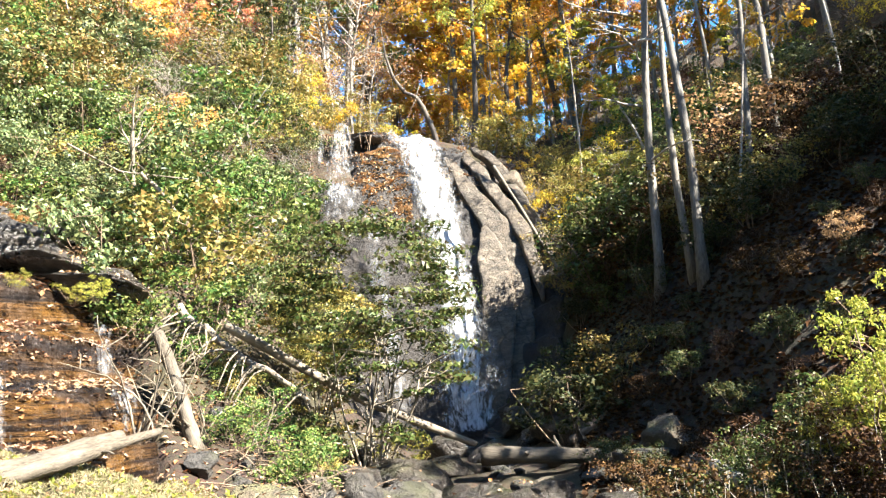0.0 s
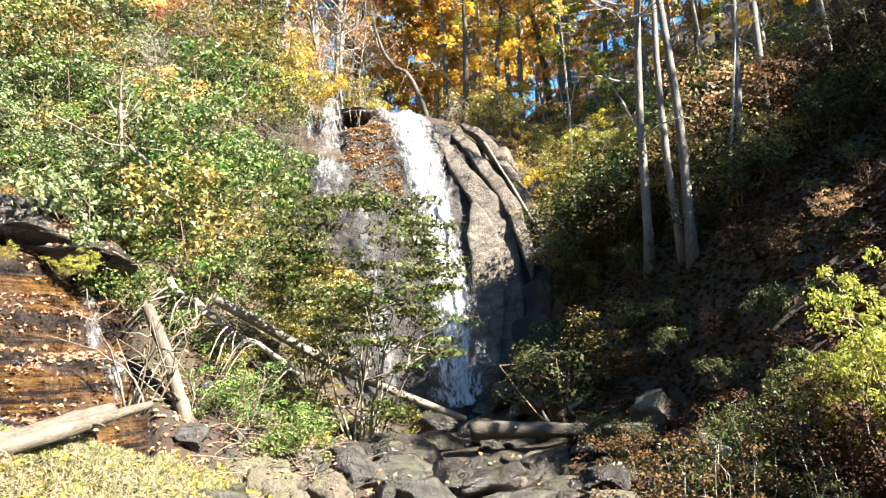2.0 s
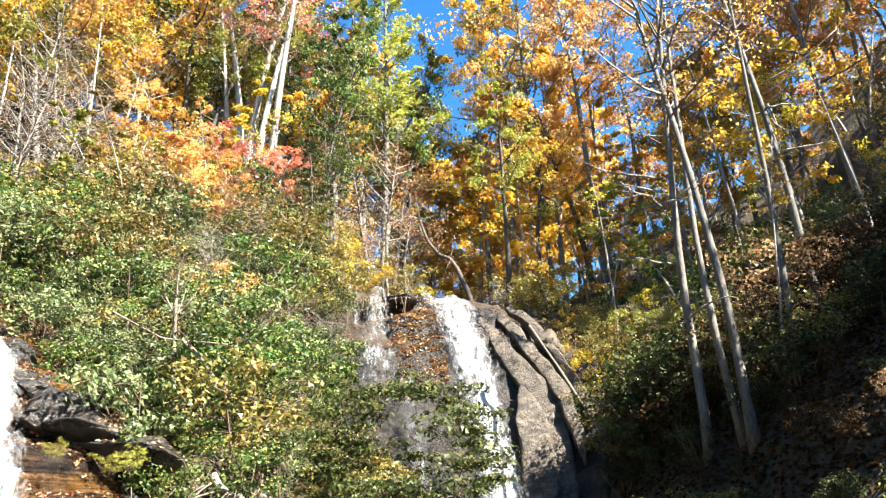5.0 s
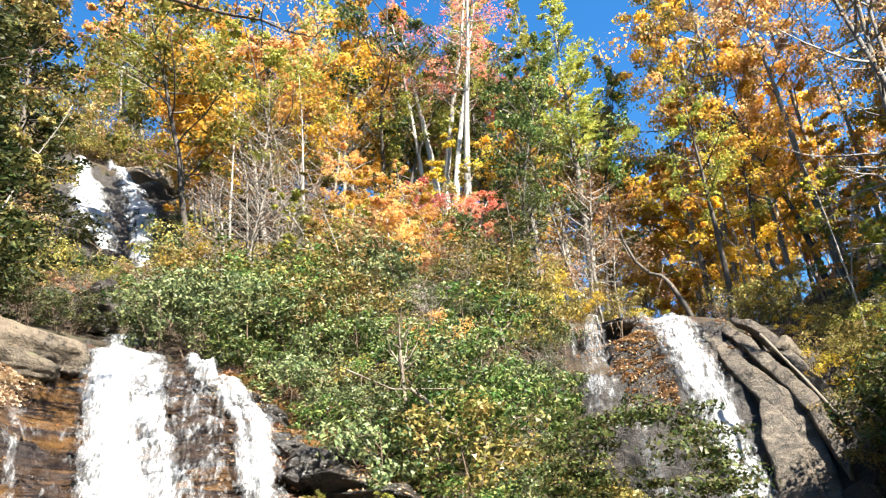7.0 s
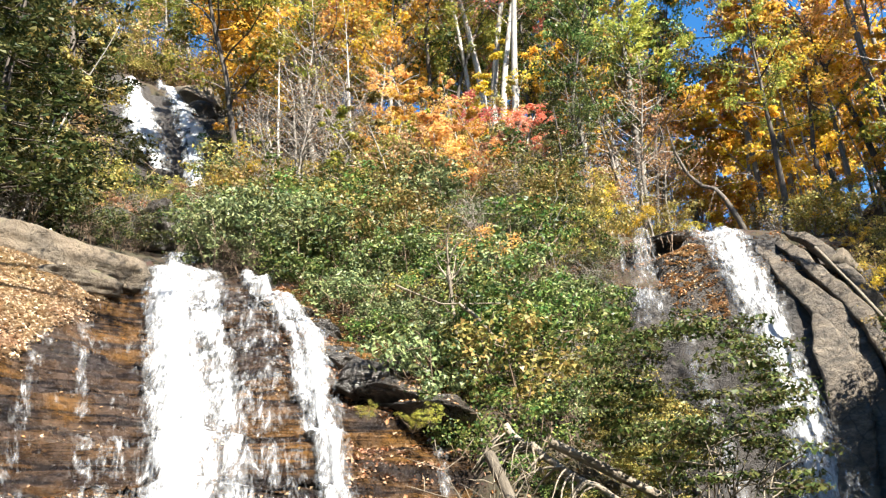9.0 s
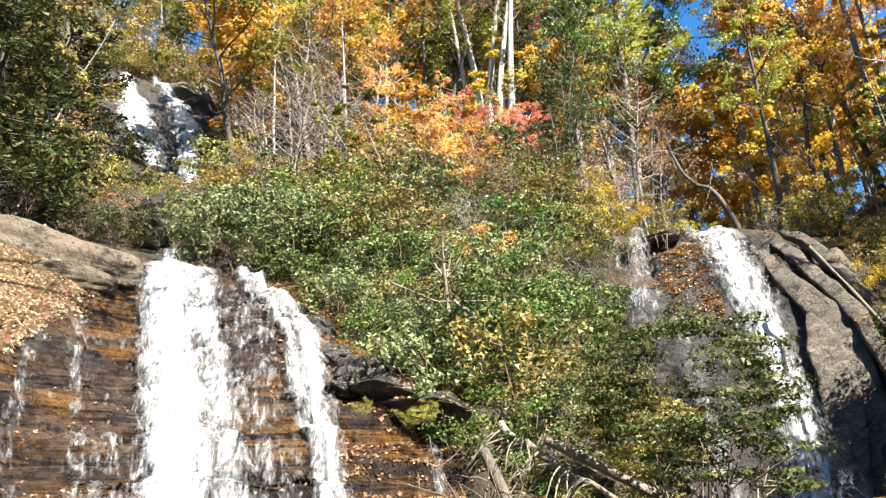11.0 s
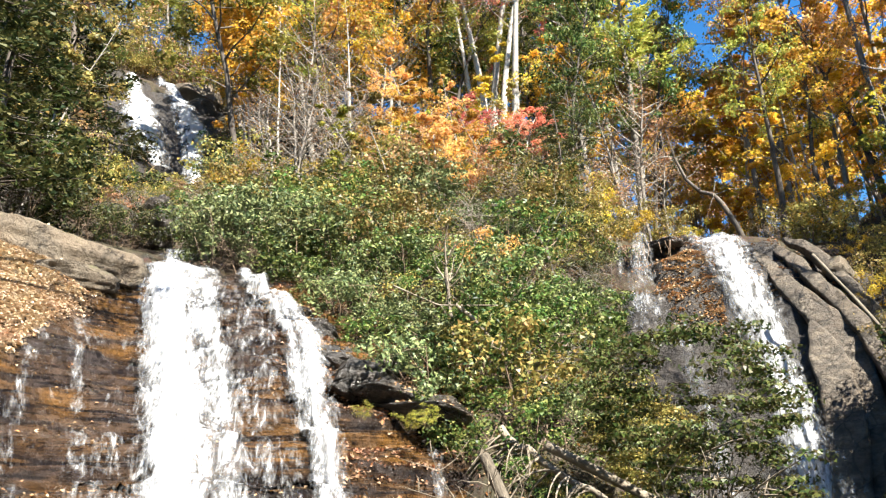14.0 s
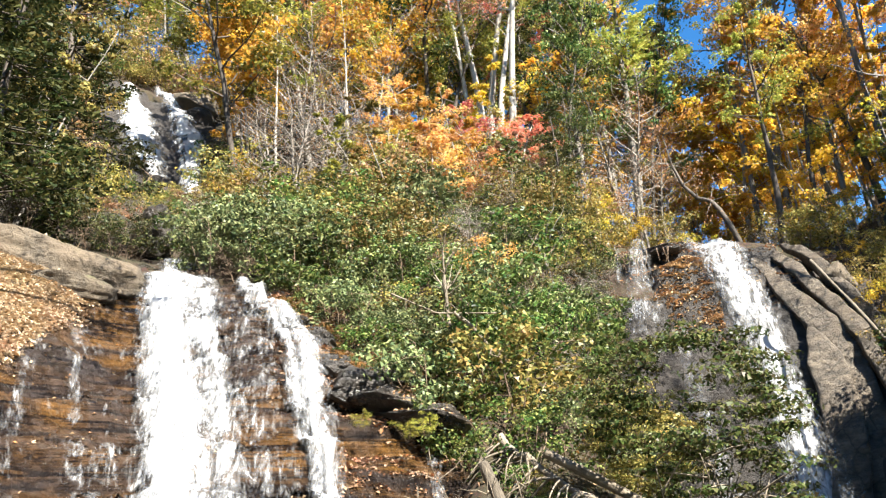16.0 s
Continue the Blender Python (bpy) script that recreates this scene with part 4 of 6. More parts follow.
laurel = shrub("glossy evergreen rhododendron bush with long leaves", 31, 2.4, 1.6, 2100, "laurel", 0.18, 0.4, name="rhododendron", airy=0.26, clumps=15, simple=True)
laurel_b = shrub("dense evergreen mountain laurel bush", 32, 2.0, 1.4, 2200, "green", 0.13, 0.5, name="mountain_laurel", airy=0.26, clumps=14, simple=True)
mixed = shrub("autumn-tinted bush with thinning leaves", 33, 2.2, 1.4, 2000, "olive", 0.115, 0.7, airy=0.28, clumps=18, simple=True)
bright = shrub("bush with yellow-green autumn leaves", 34, 2.0, 1.2, 2100, "lime", 0.095, 0.7, name="leafy_bush", airy=0.24, clumps=16, simple=True)
far_oak = broadleaf("distant forest tree in autumn leaf", 17, 18, 0.3, 4.4, 1900, 0.42, "grey", "olive", 0.010, 0.06, 11, name="forest_tree")
far_pine = conifer("distant pine with light green needles", 23, 24, 0.35, 3.8, 2600, "pine", "grey", -0.01, 0.2, 0.6)
back_oak = broadleaf("unseen forest tree added behind the lookout", 19, 18, 0.3, 4.4, 800, 0.7, "grey", "olive", 0.010, 0.06, 9, name="forest_tree")
slim = broadleaf("slim understory tree in autumn leaf", 18, 9, 0.22, 2.0, 1700, 0.22, "pale", "yellow", 0.007, 0.07, 12, name="understory_tree")
haze = thicket("leafless grey bush of fine twigs", 41, 3.2, 2.2, 240)

tangle = thicket("tangle of brown dead stems under the rhododendrons", 42, 1.6, 1.4, 200, "brown")

R = np.random.default_rng(5)


def scatter(n, a0, a1, r0, r1, kinds, size, group, gap=0.9, keep_off=(), sink=0.15):
    """Plants n bushes or trees over a sector, none too close together, mixed by weight."""
    g = np.random.default_rng(sum(ord(c) for c in group) + int(100 + a0))
    placed = []
    tries = 0
    weights = np.array([k[2] for k in kinds], float)
    while len(placed) < n and tries < n * 60:
        tries += 1
        az, r = g.uniform(a0, a1), math.sqrt(g.uniform(r0 * r0, r1 * r1))
        if any(k0 < az < k1 and q0 < r < q1 for k0, k1, q0, q1 in keep_off):
            continue
        x, y = to_xy(az, r)
        if any((x - p) ** 2 + (y - q) ** 2 < gap * gap for p, q in placed):
            continue
        placed.append((x, y))
        key, leaf, _, text = kinds[g.choice(len(kinds), p=weights / weights.sum())]
        put(key, az, r, size * g.uniform(0.65, 1.5), g.uniform(0, 360), leaf, text, group, (g.normal(0, 3), g.normal(0, 3)), g.uniform(0.85, 1.15), sink)


FALLS = ((-57, -28, 10, 26), (-28, -22, 10, 20), (-17, -8, 15, 21.5), (-10.9, 9, 26, 37.5), (-52, -39.5, 44, 63))
# brush on the ridge between the falls
LOW = [(laurel_b, None, 5, ""), (laurel, None, 4, ""), (bright, None, 0.8, ""), (mixed, None, 0.6, ""), (haze, None, 0.6, "")]
HIGH = [(mixed, None, 2, ""), (mixed, "orange", 1.0, "orange-leaved autumn bush on the slope"), (bright, "yellow", 0.7, "yellow-leaved autumn bush on the slope"), (laurel_b, None, 2.2, ""), (haze, None, 1.3, ""), (laurel, None, 1.4, "")]
scatter(52, -34, -9, 19.5, 26.5, LOW, 2.3, "brush on the ridge", 1.15, (*FALLS, (-14.5, -8, 15, 24.5)))
scatter(48, -32, -9, 26.5, 34, HIGH, 2.5, "brush high on the ridge", 1.25, FALLS)
scatter(30, -41, -29, 26, 32.5, [(laurel, None, 5, ""), (laurel_b, None, 2, "")], 2.2, "rhododendron thicket", 1.1)
scatter(60, -44, -8, 33, 46, [(mixed, None, 3, ""), (mixed, "rust", 0.8, "rust-leaved autumn bush on the slope"), (haze, None, 1.6, ""), (bright, "yellow", 1, "yellow-leaved autumn bush on the slope"), (laurel, None, 1.5, ""), (laurel_b, None, 1.2, ""), (mixed, "orange", 0.5, "orange-leaved autumn bush on the slope")], 2.6, "brush on the upper slope", 1.5, (*FALLS, (-50, -40.3, 31, 47)))
scatter(22, -39, -24, 23.6, 27, [(tangle, None, 1, "")], 1.3, "dead stems under the thicket", 0.8, ((-39, -34, 23, 24.6),))
# shaded right bank; darkened leaf colours carry part of its shade
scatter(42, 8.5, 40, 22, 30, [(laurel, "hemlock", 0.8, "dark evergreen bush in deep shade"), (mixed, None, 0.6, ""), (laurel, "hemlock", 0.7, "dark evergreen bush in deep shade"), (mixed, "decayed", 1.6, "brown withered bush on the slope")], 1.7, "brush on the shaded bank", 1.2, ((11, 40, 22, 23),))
# Alder colour instead of laurel paints shade into the rhododendrons by the dome.
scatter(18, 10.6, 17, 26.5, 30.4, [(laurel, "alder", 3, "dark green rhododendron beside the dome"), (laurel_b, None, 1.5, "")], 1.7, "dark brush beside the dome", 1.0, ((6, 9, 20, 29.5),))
scatter(22, 6.5, 15, 32, 38, [(bright, "yellow", 1.5, "yellow-leaved autumn bush on the slope"), (mixed, None, 3, ""), (bright, None, 1, "")], 1.6, "sunny brush beside the dome", 1.0, ((6, 8, 31, 33),))
scatter(50, 13, 42, 30, 46, [(mixed, None, 2, ""), (laurel_b, None, 1.2, ""), (mixed, "rust", 0.7, "rust-leaved autumn bush on the slope"), (bright, "yellow", 1, "yellow-leaved autumn bush on the slope"), (haze, None, 2.5, ""), (laurel, None, 1, "")], 2.2, "brush high on the bank", 1.4)
scatter(12, -16, -10.9, 25.5, 33, [(laurel_b, None, 3, ""), (laurel, None, 2, ""), (mixed, None, 1, "")], 2.0, "brush beside the trickle", 1.1, ((-13, -8, 25, 26.5),))
# Rhododendrons at the bank's foot, darkened by alder colour for shade.
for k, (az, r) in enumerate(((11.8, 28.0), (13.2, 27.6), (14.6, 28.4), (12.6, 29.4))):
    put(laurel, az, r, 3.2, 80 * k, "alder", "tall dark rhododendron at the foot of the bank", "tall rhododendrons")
scatter(16, -35, -24.5, 22.4, 26.6, [(laurel_b, None, 3, ""), (laurel, None, 3, ""), (mixed, None, 0.7, "")], 1.6, "brush over the ledge", 0.95, ((-36, -32.2, 21, 24.4), (-33, -30.5, 21, 22.9)))
# left, under the trees beside the upper fall; hemlock colour paints shade into laurels
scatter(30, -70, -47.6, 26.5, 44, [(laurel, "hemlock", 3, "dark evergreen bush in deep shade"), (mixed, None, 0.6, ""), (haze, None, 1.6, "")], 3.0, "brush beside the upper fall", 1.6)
scatter(30, -8, 8, 38, 56, [(mixed, None, 2, ""), (bright, "yellow", 1, "yellow-leaved autumn bush on the slope"), (haze, None, 1, "")], 2.0, "brush above the lip", 1.4, ((-4, 1, 36, 50),))

# ---- woods ----
scatter(15, 7, 17, 45, 60, [(slim, "gold", 2, "slim tree in golden leaf"), (maple_b, "gold", 2, "slender tree with golden leaves"), (slim, None, 2, "slim tree in clear yellow leaf"), (slim, "orange", 1.5, "slim tree in orange leaf"), (haze, None, 1, "")], 9, "woods behind the bank", 1.8)
scatter(52, -42, -10, 44, 64, [(maple, None, 0.5, ""), (maple_b, None, 1.7, ""), (maple, "red", 0.7, "autumn maple with a coral red crown"), (oak, None, 1.5, ""), (hemlock, None, 0.6, ""), (bare, None, 2.6, ""), (oak, "green", 2.2, "forest tree still in green leaf"), (oak, "lime", 1.4, "forest tree in yellow-green leaf"), (maple_b, "gold", 1, "slender tree with golden leaves")], 16, "woods on the ridge", 2.4, (*FALLS, (-20.8, -14.6, 40, 60)))
scatter(64, -75, -6, 64, 100, [(far_oak, None, 1.5, ""), (far_pine, None, 2.0, ""), (far_oak, "orange", 1.2, "distant tree in orange leaf"), (far_oak, "gold", 1.2, "distant tree in golden leaf"), (far_oak, "lime", 1.2, "distant tree in yellow-green leaf")], 17, "far woods", 3.6, ((-48, -40, 60, 65),))
scatter(17, 18, 48, 35, 46, [(poplar, None, 1.2, ""), (maple_b, None, 2.4, ""), (maple, None, 1.6, ""), (poplar, "yellow", 1.5, "tall forest tree with a yellow crown"), (oak, None, 1.0, ""), (oak, "yellow", 1.2, "spreading tree with yellow leaves"), (oak, "lime", 1.2, "spreading tree in yellow-green leaf"), (maple, "yellow", 1.2, "maple with a clear yellow crown")], 14, "woods on the bank", 2.3, ((31, 48, 33, 40), (14, 23, 33, 40)))
scatter(26, -6, 10, 50, 76, [(maple_b, "gold", 2, "slender tree with golden leaves"), (maple, "gold", 2, "autumn maple with a golden crown"), (maple_b, "yellow", 1.2, ""), (slim, "gold", 1.5, "slim tree in golden leaf")], 14, "woods up the valley", 2.6)
scatter(7, 3, 13, 40, 46, [(slim, "gold", 2, "slim tree in golden leaf"), (slim, "orange", 1, "slim tree in orange leaf"), (slim, None, 1.5, "slim tree in clear yellow leaf"), (slim, "lime", 0.7, "slim tree in yellow-green leaf")], 6.5, "young trees above the lip", 1.3)
# Row of unseen trees, added to shade the bank and the dome's foot.
for k in range(16):
    put(far_oak, 42.5 + 1.25 * (k // 2) + 0.5 * (k % 2), 24.3 + 1.3 * (k % 2), 7.0 + 0.3 * (k % 2), 77 * k, "green", "unseen green tree added on the bank to cast shade", "dense trees over the bank")
scatter(14, -51, -39, 65.5, 80, [(far_oak, None, 1, ""), (far_oak, "lime", 1, "distant tree in yellow-green leaf"), (far_pine, None, 1.2, ""), (far_oak, "rust", 0.8, "distant tree in rusty leaf")], 13, "woods above the upper fall", 1.8)
scatter(12, -51, -39, 62, 69, [(mixed, None, 2, ""), (mixed, "rust", 1, "rust-leaved autumn bush on the slope"), (haze, None, 1, "")], 4.2, "brush above the upper fall", 1.4, ((-48, -43.6, 60, 63),))
scatter(18, -54, -38.6, 46, 64, [(mixed, None, 2, ""), (mixed, "rust", 1, "rust-leaved autumn bush on the slope"), (haze, None, 1, ""), (laurel_b, None, 1, "")], 2.8, "brush round the upper fall", 1.4, ((-49.2, -41.2, 40, 61.5),))
scatter(18, -75, -50, 30, 60, [(hemlock, None, 3, ""), (oak, "olive", 1.0, ""), (bare, None, 0.3, "")], 15, "woods beside the upper fall", 3.0, ((-53, -39.5, 44, 63),))
# More unseen trees past the right edge, sized to keep sun off the bank.
scatter(24, 41.5, 60, 17, 29, [(far_oak, None, 3, "unseen small tree added on the bank to cast shade"), (hemlock, None, 1.5, "")], 6.5, "woods over the bank", 1.6)
scatter(20, 42.5, 50, 26, 40, [(far_oak, None, 3, "unseen small tree added on the bank to cast shade")], 9.5, "woods over the bank", 2.0)
scatter(38, 10, 46, 36, 60, [(slim, None, 2, ""), (slim, "olive", 1.5, "slender tree with mixed autumn leaves"), (slim, "orange", 1.2, "slender tree with orange leaves"), (slim, "lime", 1, "slender tree in yellow-green leaf"), (slim, "gold", 1.5, "slim tree in golden leaf")], 8, "understory trees on the bank", 1.8)
# Unseen woods added at the back, to hold sky light off the shadows.
scatter(60, -180, -86, 13, 42, [(back_oak, None, 1, "unseen forest tree added behind the lookout"), (back_oak, "green", 1, "green unseen forest tree added behind the lookout")], 23, "woods behind the lookout", 2.6)
scatter(30, 146, 180, 8, 42, [(back_oak, None, 1, "unseen forest tree added behind the lookout")], 23, "woods behind the lookout", 2.4)
scatter(16, 92, 150, 20, 45, [(back_oak, None, 1, "unseen forest tree added behind the lookout")], 12, "woods behind the lookout", 3.0)

# Some laurels here wear hemlock colour, which paints in deep shade.
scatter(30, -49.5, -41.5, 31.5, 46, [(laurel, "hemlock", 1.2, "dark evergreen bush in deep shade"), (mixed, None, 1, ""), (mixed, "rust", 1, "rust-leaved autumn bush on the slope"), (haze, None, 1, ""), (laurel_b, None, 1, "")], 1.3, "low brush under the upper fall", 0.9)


# ---- rocks ----
def boulder(label, at, dims, turn=0.0, material=None, seed=0, cuts=9, tilt=(0, 0), fine=4, rough=0.10, name="boulder", group="", strata=0.0):
    """A weathered rock: a ball cut by planes, then worn and pitted. at: centre of its foot."""
    g = np.random.default_rng(seed)
    bm = bmesh.new()
    bmesh.ops.create_icosphere(bm, subdivisions=fine, radius=1.0)
    v = np.array([p.co[:] for p in bm.verts])
    f = np.array([[p.index for p in q.verts] for q in bm.faces])
    bm.free()
    for _ in range(cuts):
        n = g.normal(size=3)
        n /= np.linalg.norm(n)
        d = g.uniform(0.4, 0.78)
        over = np.maximum(v @ n - d, 0)
        v = v - 0.97 * over[:, None] * n
    s = g.uniform(0, 50)
    length = np.linalg.norm(v, axis=1)[:, None] + 1e-9
    v = v + v / length * (rough * fbm(v[:, 0] * 1.7 + s, v[:, 1] * 1.7, v[:, 2] * 1.7, 4) + rough * 0.35 * fbm(v[:, 0] * 6 + s, v[:, 1] * 6, v[:, 2] * 9, 3))[:, None]
    if strata:
        q = v[:, 2] * strata + 0.5 * fbm(v[:, 0] + s, v[:, 1], 0.4)
        v[:, :2] *= (1 + 0.1 * (smooth(0.1, 0.3, q % 1.0) - 0.5) + 0.1 * (lattice(np.floor(q).astype(np.int64), 3, int(s)) - 0.5))[:, None]
    v = v * np.array(dims) * 0.5 / np.array([0.8, 0.8, 0.8])
    ob = new(name, mesh(name, v, None, f, material or ROCK_GREY))
    ob.matrix_basis = pose(at[0], at[1], at[2] + dims[2] * 0.4, tilt[0], tilt[1], turn)
    tagged(ob, label, "rock", group)
    return ob


def on(az, r, dz=0.0):
    p = spot(az, r)
    return (p.x, p.y, p.z + dz)


def polar(az, r, z):
    x, y = to_xy(az, r)
    return (float(x), float(y), z)


# the long tan boulder beside the head of the left fall
boulder("long smooth tan boulder with mossy hollows beside the fall", polar(-51.9, 25.3, 9.8), (6.0, 2.5, 2.1), 40, ROCK_PALE, 3, 9, (3, 7), 5, 0.2)
boulder("broad low grey rock under the tan boulder", polar(-52.6, 24.2, 9.2), (3.6, 1.6, 1.0), 42, ROCK_TAN, 4, 9, (0, 6), 5, 0.2)
boulder("dark wet boulder at the head of the fall", polar(-42.2, 28.2, 11.0), (2.0, 1.4, 1.1), 20, ROCK_DARK, 5, 9, fine=4)
boulder("dark wet boulder at the head of the fall", polar(-45.3, 27.3, 10.9), (1.3, 1.1, 1.0), 70, ROCK_DARK, 6, 9, fine=4)
boulder("dark wet stone in the head of the fall", polar(-41.0, 26.3, 10.4), (1.0, 0.8, 0.7), 30, ROCK_DARK, 15, 9)
boulder("dark wet stone in the head of the fall", polar(-44.6, 25.9, 10.3), (1.1, 0.8, 0.6), 80, ROCK_DARK, 16, 9)
boulder("upright dark rock pillar tufted with dry grass", polar(-45.2, 30.5, 13.0), (1.7, 1.5, 2.9), 10, ROCK_DARK, 7, 16, (4, 5), 5, 0.2, strata=1.2)
boulder("dark rock in the shade of the trees", polar(-48.0, 31.5, 12.8), (2.4, 1.8, 2.4), 50, ROCK_DARK, 8, 9, (10, 20), 4)
boulder("pale split boulder crowning the upper fall", polar(-42.6, 60.0, 37.0), (3.4, 2.6, 3.4), 30, ROCK_PALE, 9, 8, fine=4)
boulder("grey boulder beside the upper fall", polar(-42.2, 58.0, 34.6), (2.2, 2.0, 2.4), 80, ROCK_GREY, 10, 8, fine=4)
# overhanging ledge on the edge of the left slab
for k, (az, r, z, dims, tilt) in enumerate(((-30.0, 20.3, 4.95, (2.1, 2.4, 1.25), 4), (-27.2, 20.0, 4.85, (2.4, 2.5, 0.85), 6), (-24.8, 19.8, 4.5, (2.0, 2.4, 0.8), 9), (-31.6, 21.4, 6.1, (1.8, 1.8, 0.9), 5), (-28.0, 21.2, 5.9, (2.2, 1.8, 0.7), 3), (-34.5, 23.3, 7.9, (2.0, 1.6, 0.8), 4), (-32.6, 22.4, 7.2, (1.7, 1.6, 0.8), 8))):
    boulder("layered overhanging ledge block strewn with fallen leaves", polar(az, r, z), dims, -az, ROCK_LEDGE, 20 + k, 14, (-6, tilt), 5, 0.13, "ledge_block", "ledge blocks over the slab", 2.2)
# boulders in the stream bed
BED = [(-13.2, 15.0, 1.75, 1.1, 0.75, ROCK_TAN), (-17.6, 15.4, 0.8, 0.7, 0.55, ROCK_GREY), (-3.6, 16.3, 2.1, 1.6, 1.1, ROCK_GREY), (-2.4, 18.4, 2.0, 1.5, 1.1, ROCK_DARK), (-8.2, 14.0, 1.2, 0.9, 0.7, ROCK_TAN), (-6.8, 16.9, 1.2, 1.0, 0.8, ROCK_DARK), (1.0, 15.2, 1.5, 1.2, 0.85, ROCK_DARK), (-3.4, 13.8, 1.3, 1.1, 0.75, ROCK_GREY), (15.2, 19.0, 1.7, 1.4, 1.2, ROCK_TAN), (8.2, 14.3, 1.8, 1.2, 0.6, ROCK_DARK), (2.9, 18.0, 1.1, 0.8, 0.6, ROCK_DARK), (6.4, 16.6, 1.5, 1.2, 0.7, ROCK_DARK), (11.6, 16.0, 1.2, 0.9, 0.6, ROCK_DARK), (5.2, 18.4, 0.9, 0.7, 0.5, ROCK_GREY), (10.2, 18.6, 1.0, 0.5, 0.4, ROCK_GREY), (-11.0, 13.2, 1.0, 0.8, 0.6, ROCK_TAN), (-9.8, 15.6, 0.9, 0.7, 0.5, ROCK_TAN), (14.4, 12.2, 2.2, 1.4, 0.55, ROCK_TAN), (17.5, 15.0, 1.0, 0.8, 0.7, ROCK_DARK), (-0.6, 21.0, 1.4, 1.1, 0.8, ROCK_DARK), (3.8, 22.0, 1.6, 1.1, 0.8, ROCK_DARK), (-5.6, 20.4, 1.5, 1.2, 0.9, ROCK_DARK), (7.0, 24.5, 1.8, 1.3, 1.0, ROCK_DARK), (-0.5, 26.0, 1.8, 1.4, 1.2, ROCK_DARK), (4.8, 27.4, 2.0, 1.5, 1.3, ROCK_DARK), (6.2, 28.6, 2.4, 1.8, 1.6, ROCK_DARK), (3.4, 28.6, 1.7, 1.3, 1.1, ROCK_DARK), (7.4, 26.6, 1.9, 1.5, 1.2, ROCK_DARK), (5.6, 25.2, 1.6, 1.2, 0.9, ROCK_DARK), (2.6, 24.6, 1.5, 1.2, 0.9, ROCK_DARK), (9.0, 22.6, 1.4, 1.1, 0.8, ROCK_DARK), (1.6, 14.2, 2.3, 1.6, 1.15, ROCK_DARK), (-1.4, 13.4, 1.7, 1.3, 0.9, ROCK_GREY), (4.2, 15.2, 1.7, 1.2, 0.9, ROCK_DARK), (5.2, 13.0, 1.7, 1.2, 0.7, ROCK_GREY), (-6.2, 15.0, 1.8, 1.3, 1.0, ROCK_GREY), (-11.6, 14.2, 1.3, 1.0, 0.7, ROCK_TAN), (13.4, 17.6, 1.8, 1.4, 1.1, ROCK_GREY), (10.4, 14.6, 1.5, 1.1, 0.7, ROCK_DARK)]
NOTE = {ROCK_TAN.name: "sunlit tan boulder in the stream bed", ROCK_GREY.name: "grey lichened boulder in the stream bed", ROCK_DARK.name: "dark wet boulder in the stream bed"}
for k, (az, r, a, b, c, mat_) in enumerate(BED):
    boulder(NOTE[mat_.name], on(az, r, -0.12 - 0.1 * c), (a, b, c), R.uniform(0, 180), mat_, 40 + k, 16, (R.normal(0, 9), R.normal(0, 9)), 4, 0.2, "boulder", "boulders in the stream bed", 1.6 if k % 2 else 0.0)
for k in range(110):
    az, r = R.uniform(-17, 19), R.uniform(12.5, 23)
    s = R.uniform(0.2, 0.5)
    boulder("small broken stone in the stream bed", on(az, r, -0.08), (s * 1.4, s, s * 0.8), R.uniform(0, 180), (ROCK_GREY, ROCK_TAN, ROCK_DARK)[k % 3], 90 + k % 11, 8, (R.normal(0, 15), R.normal(0, 15)), 2, 0.15, "stone", "stones in the stream bed")
# pale rocks on the bank right of the dome
boulder("pale sunlit rock among yellow bushes", polar(5.6, 34.6, 11.0), (1.5, 1.2, 1.3), 20, ROCK_PALE, 71)
boulder("grey mossy outcrop beside the dome", polar(8.7, 32.6, 6.4), (1.3, 1.2, 1.9), 5, ROCK_GREY, 72)
boulder("grey mossy outcrop beside the dome", polar(7.6, 33.0, 8.2), (1.0, 1.0, 1.2), 45, ROCK_GREY, 73)


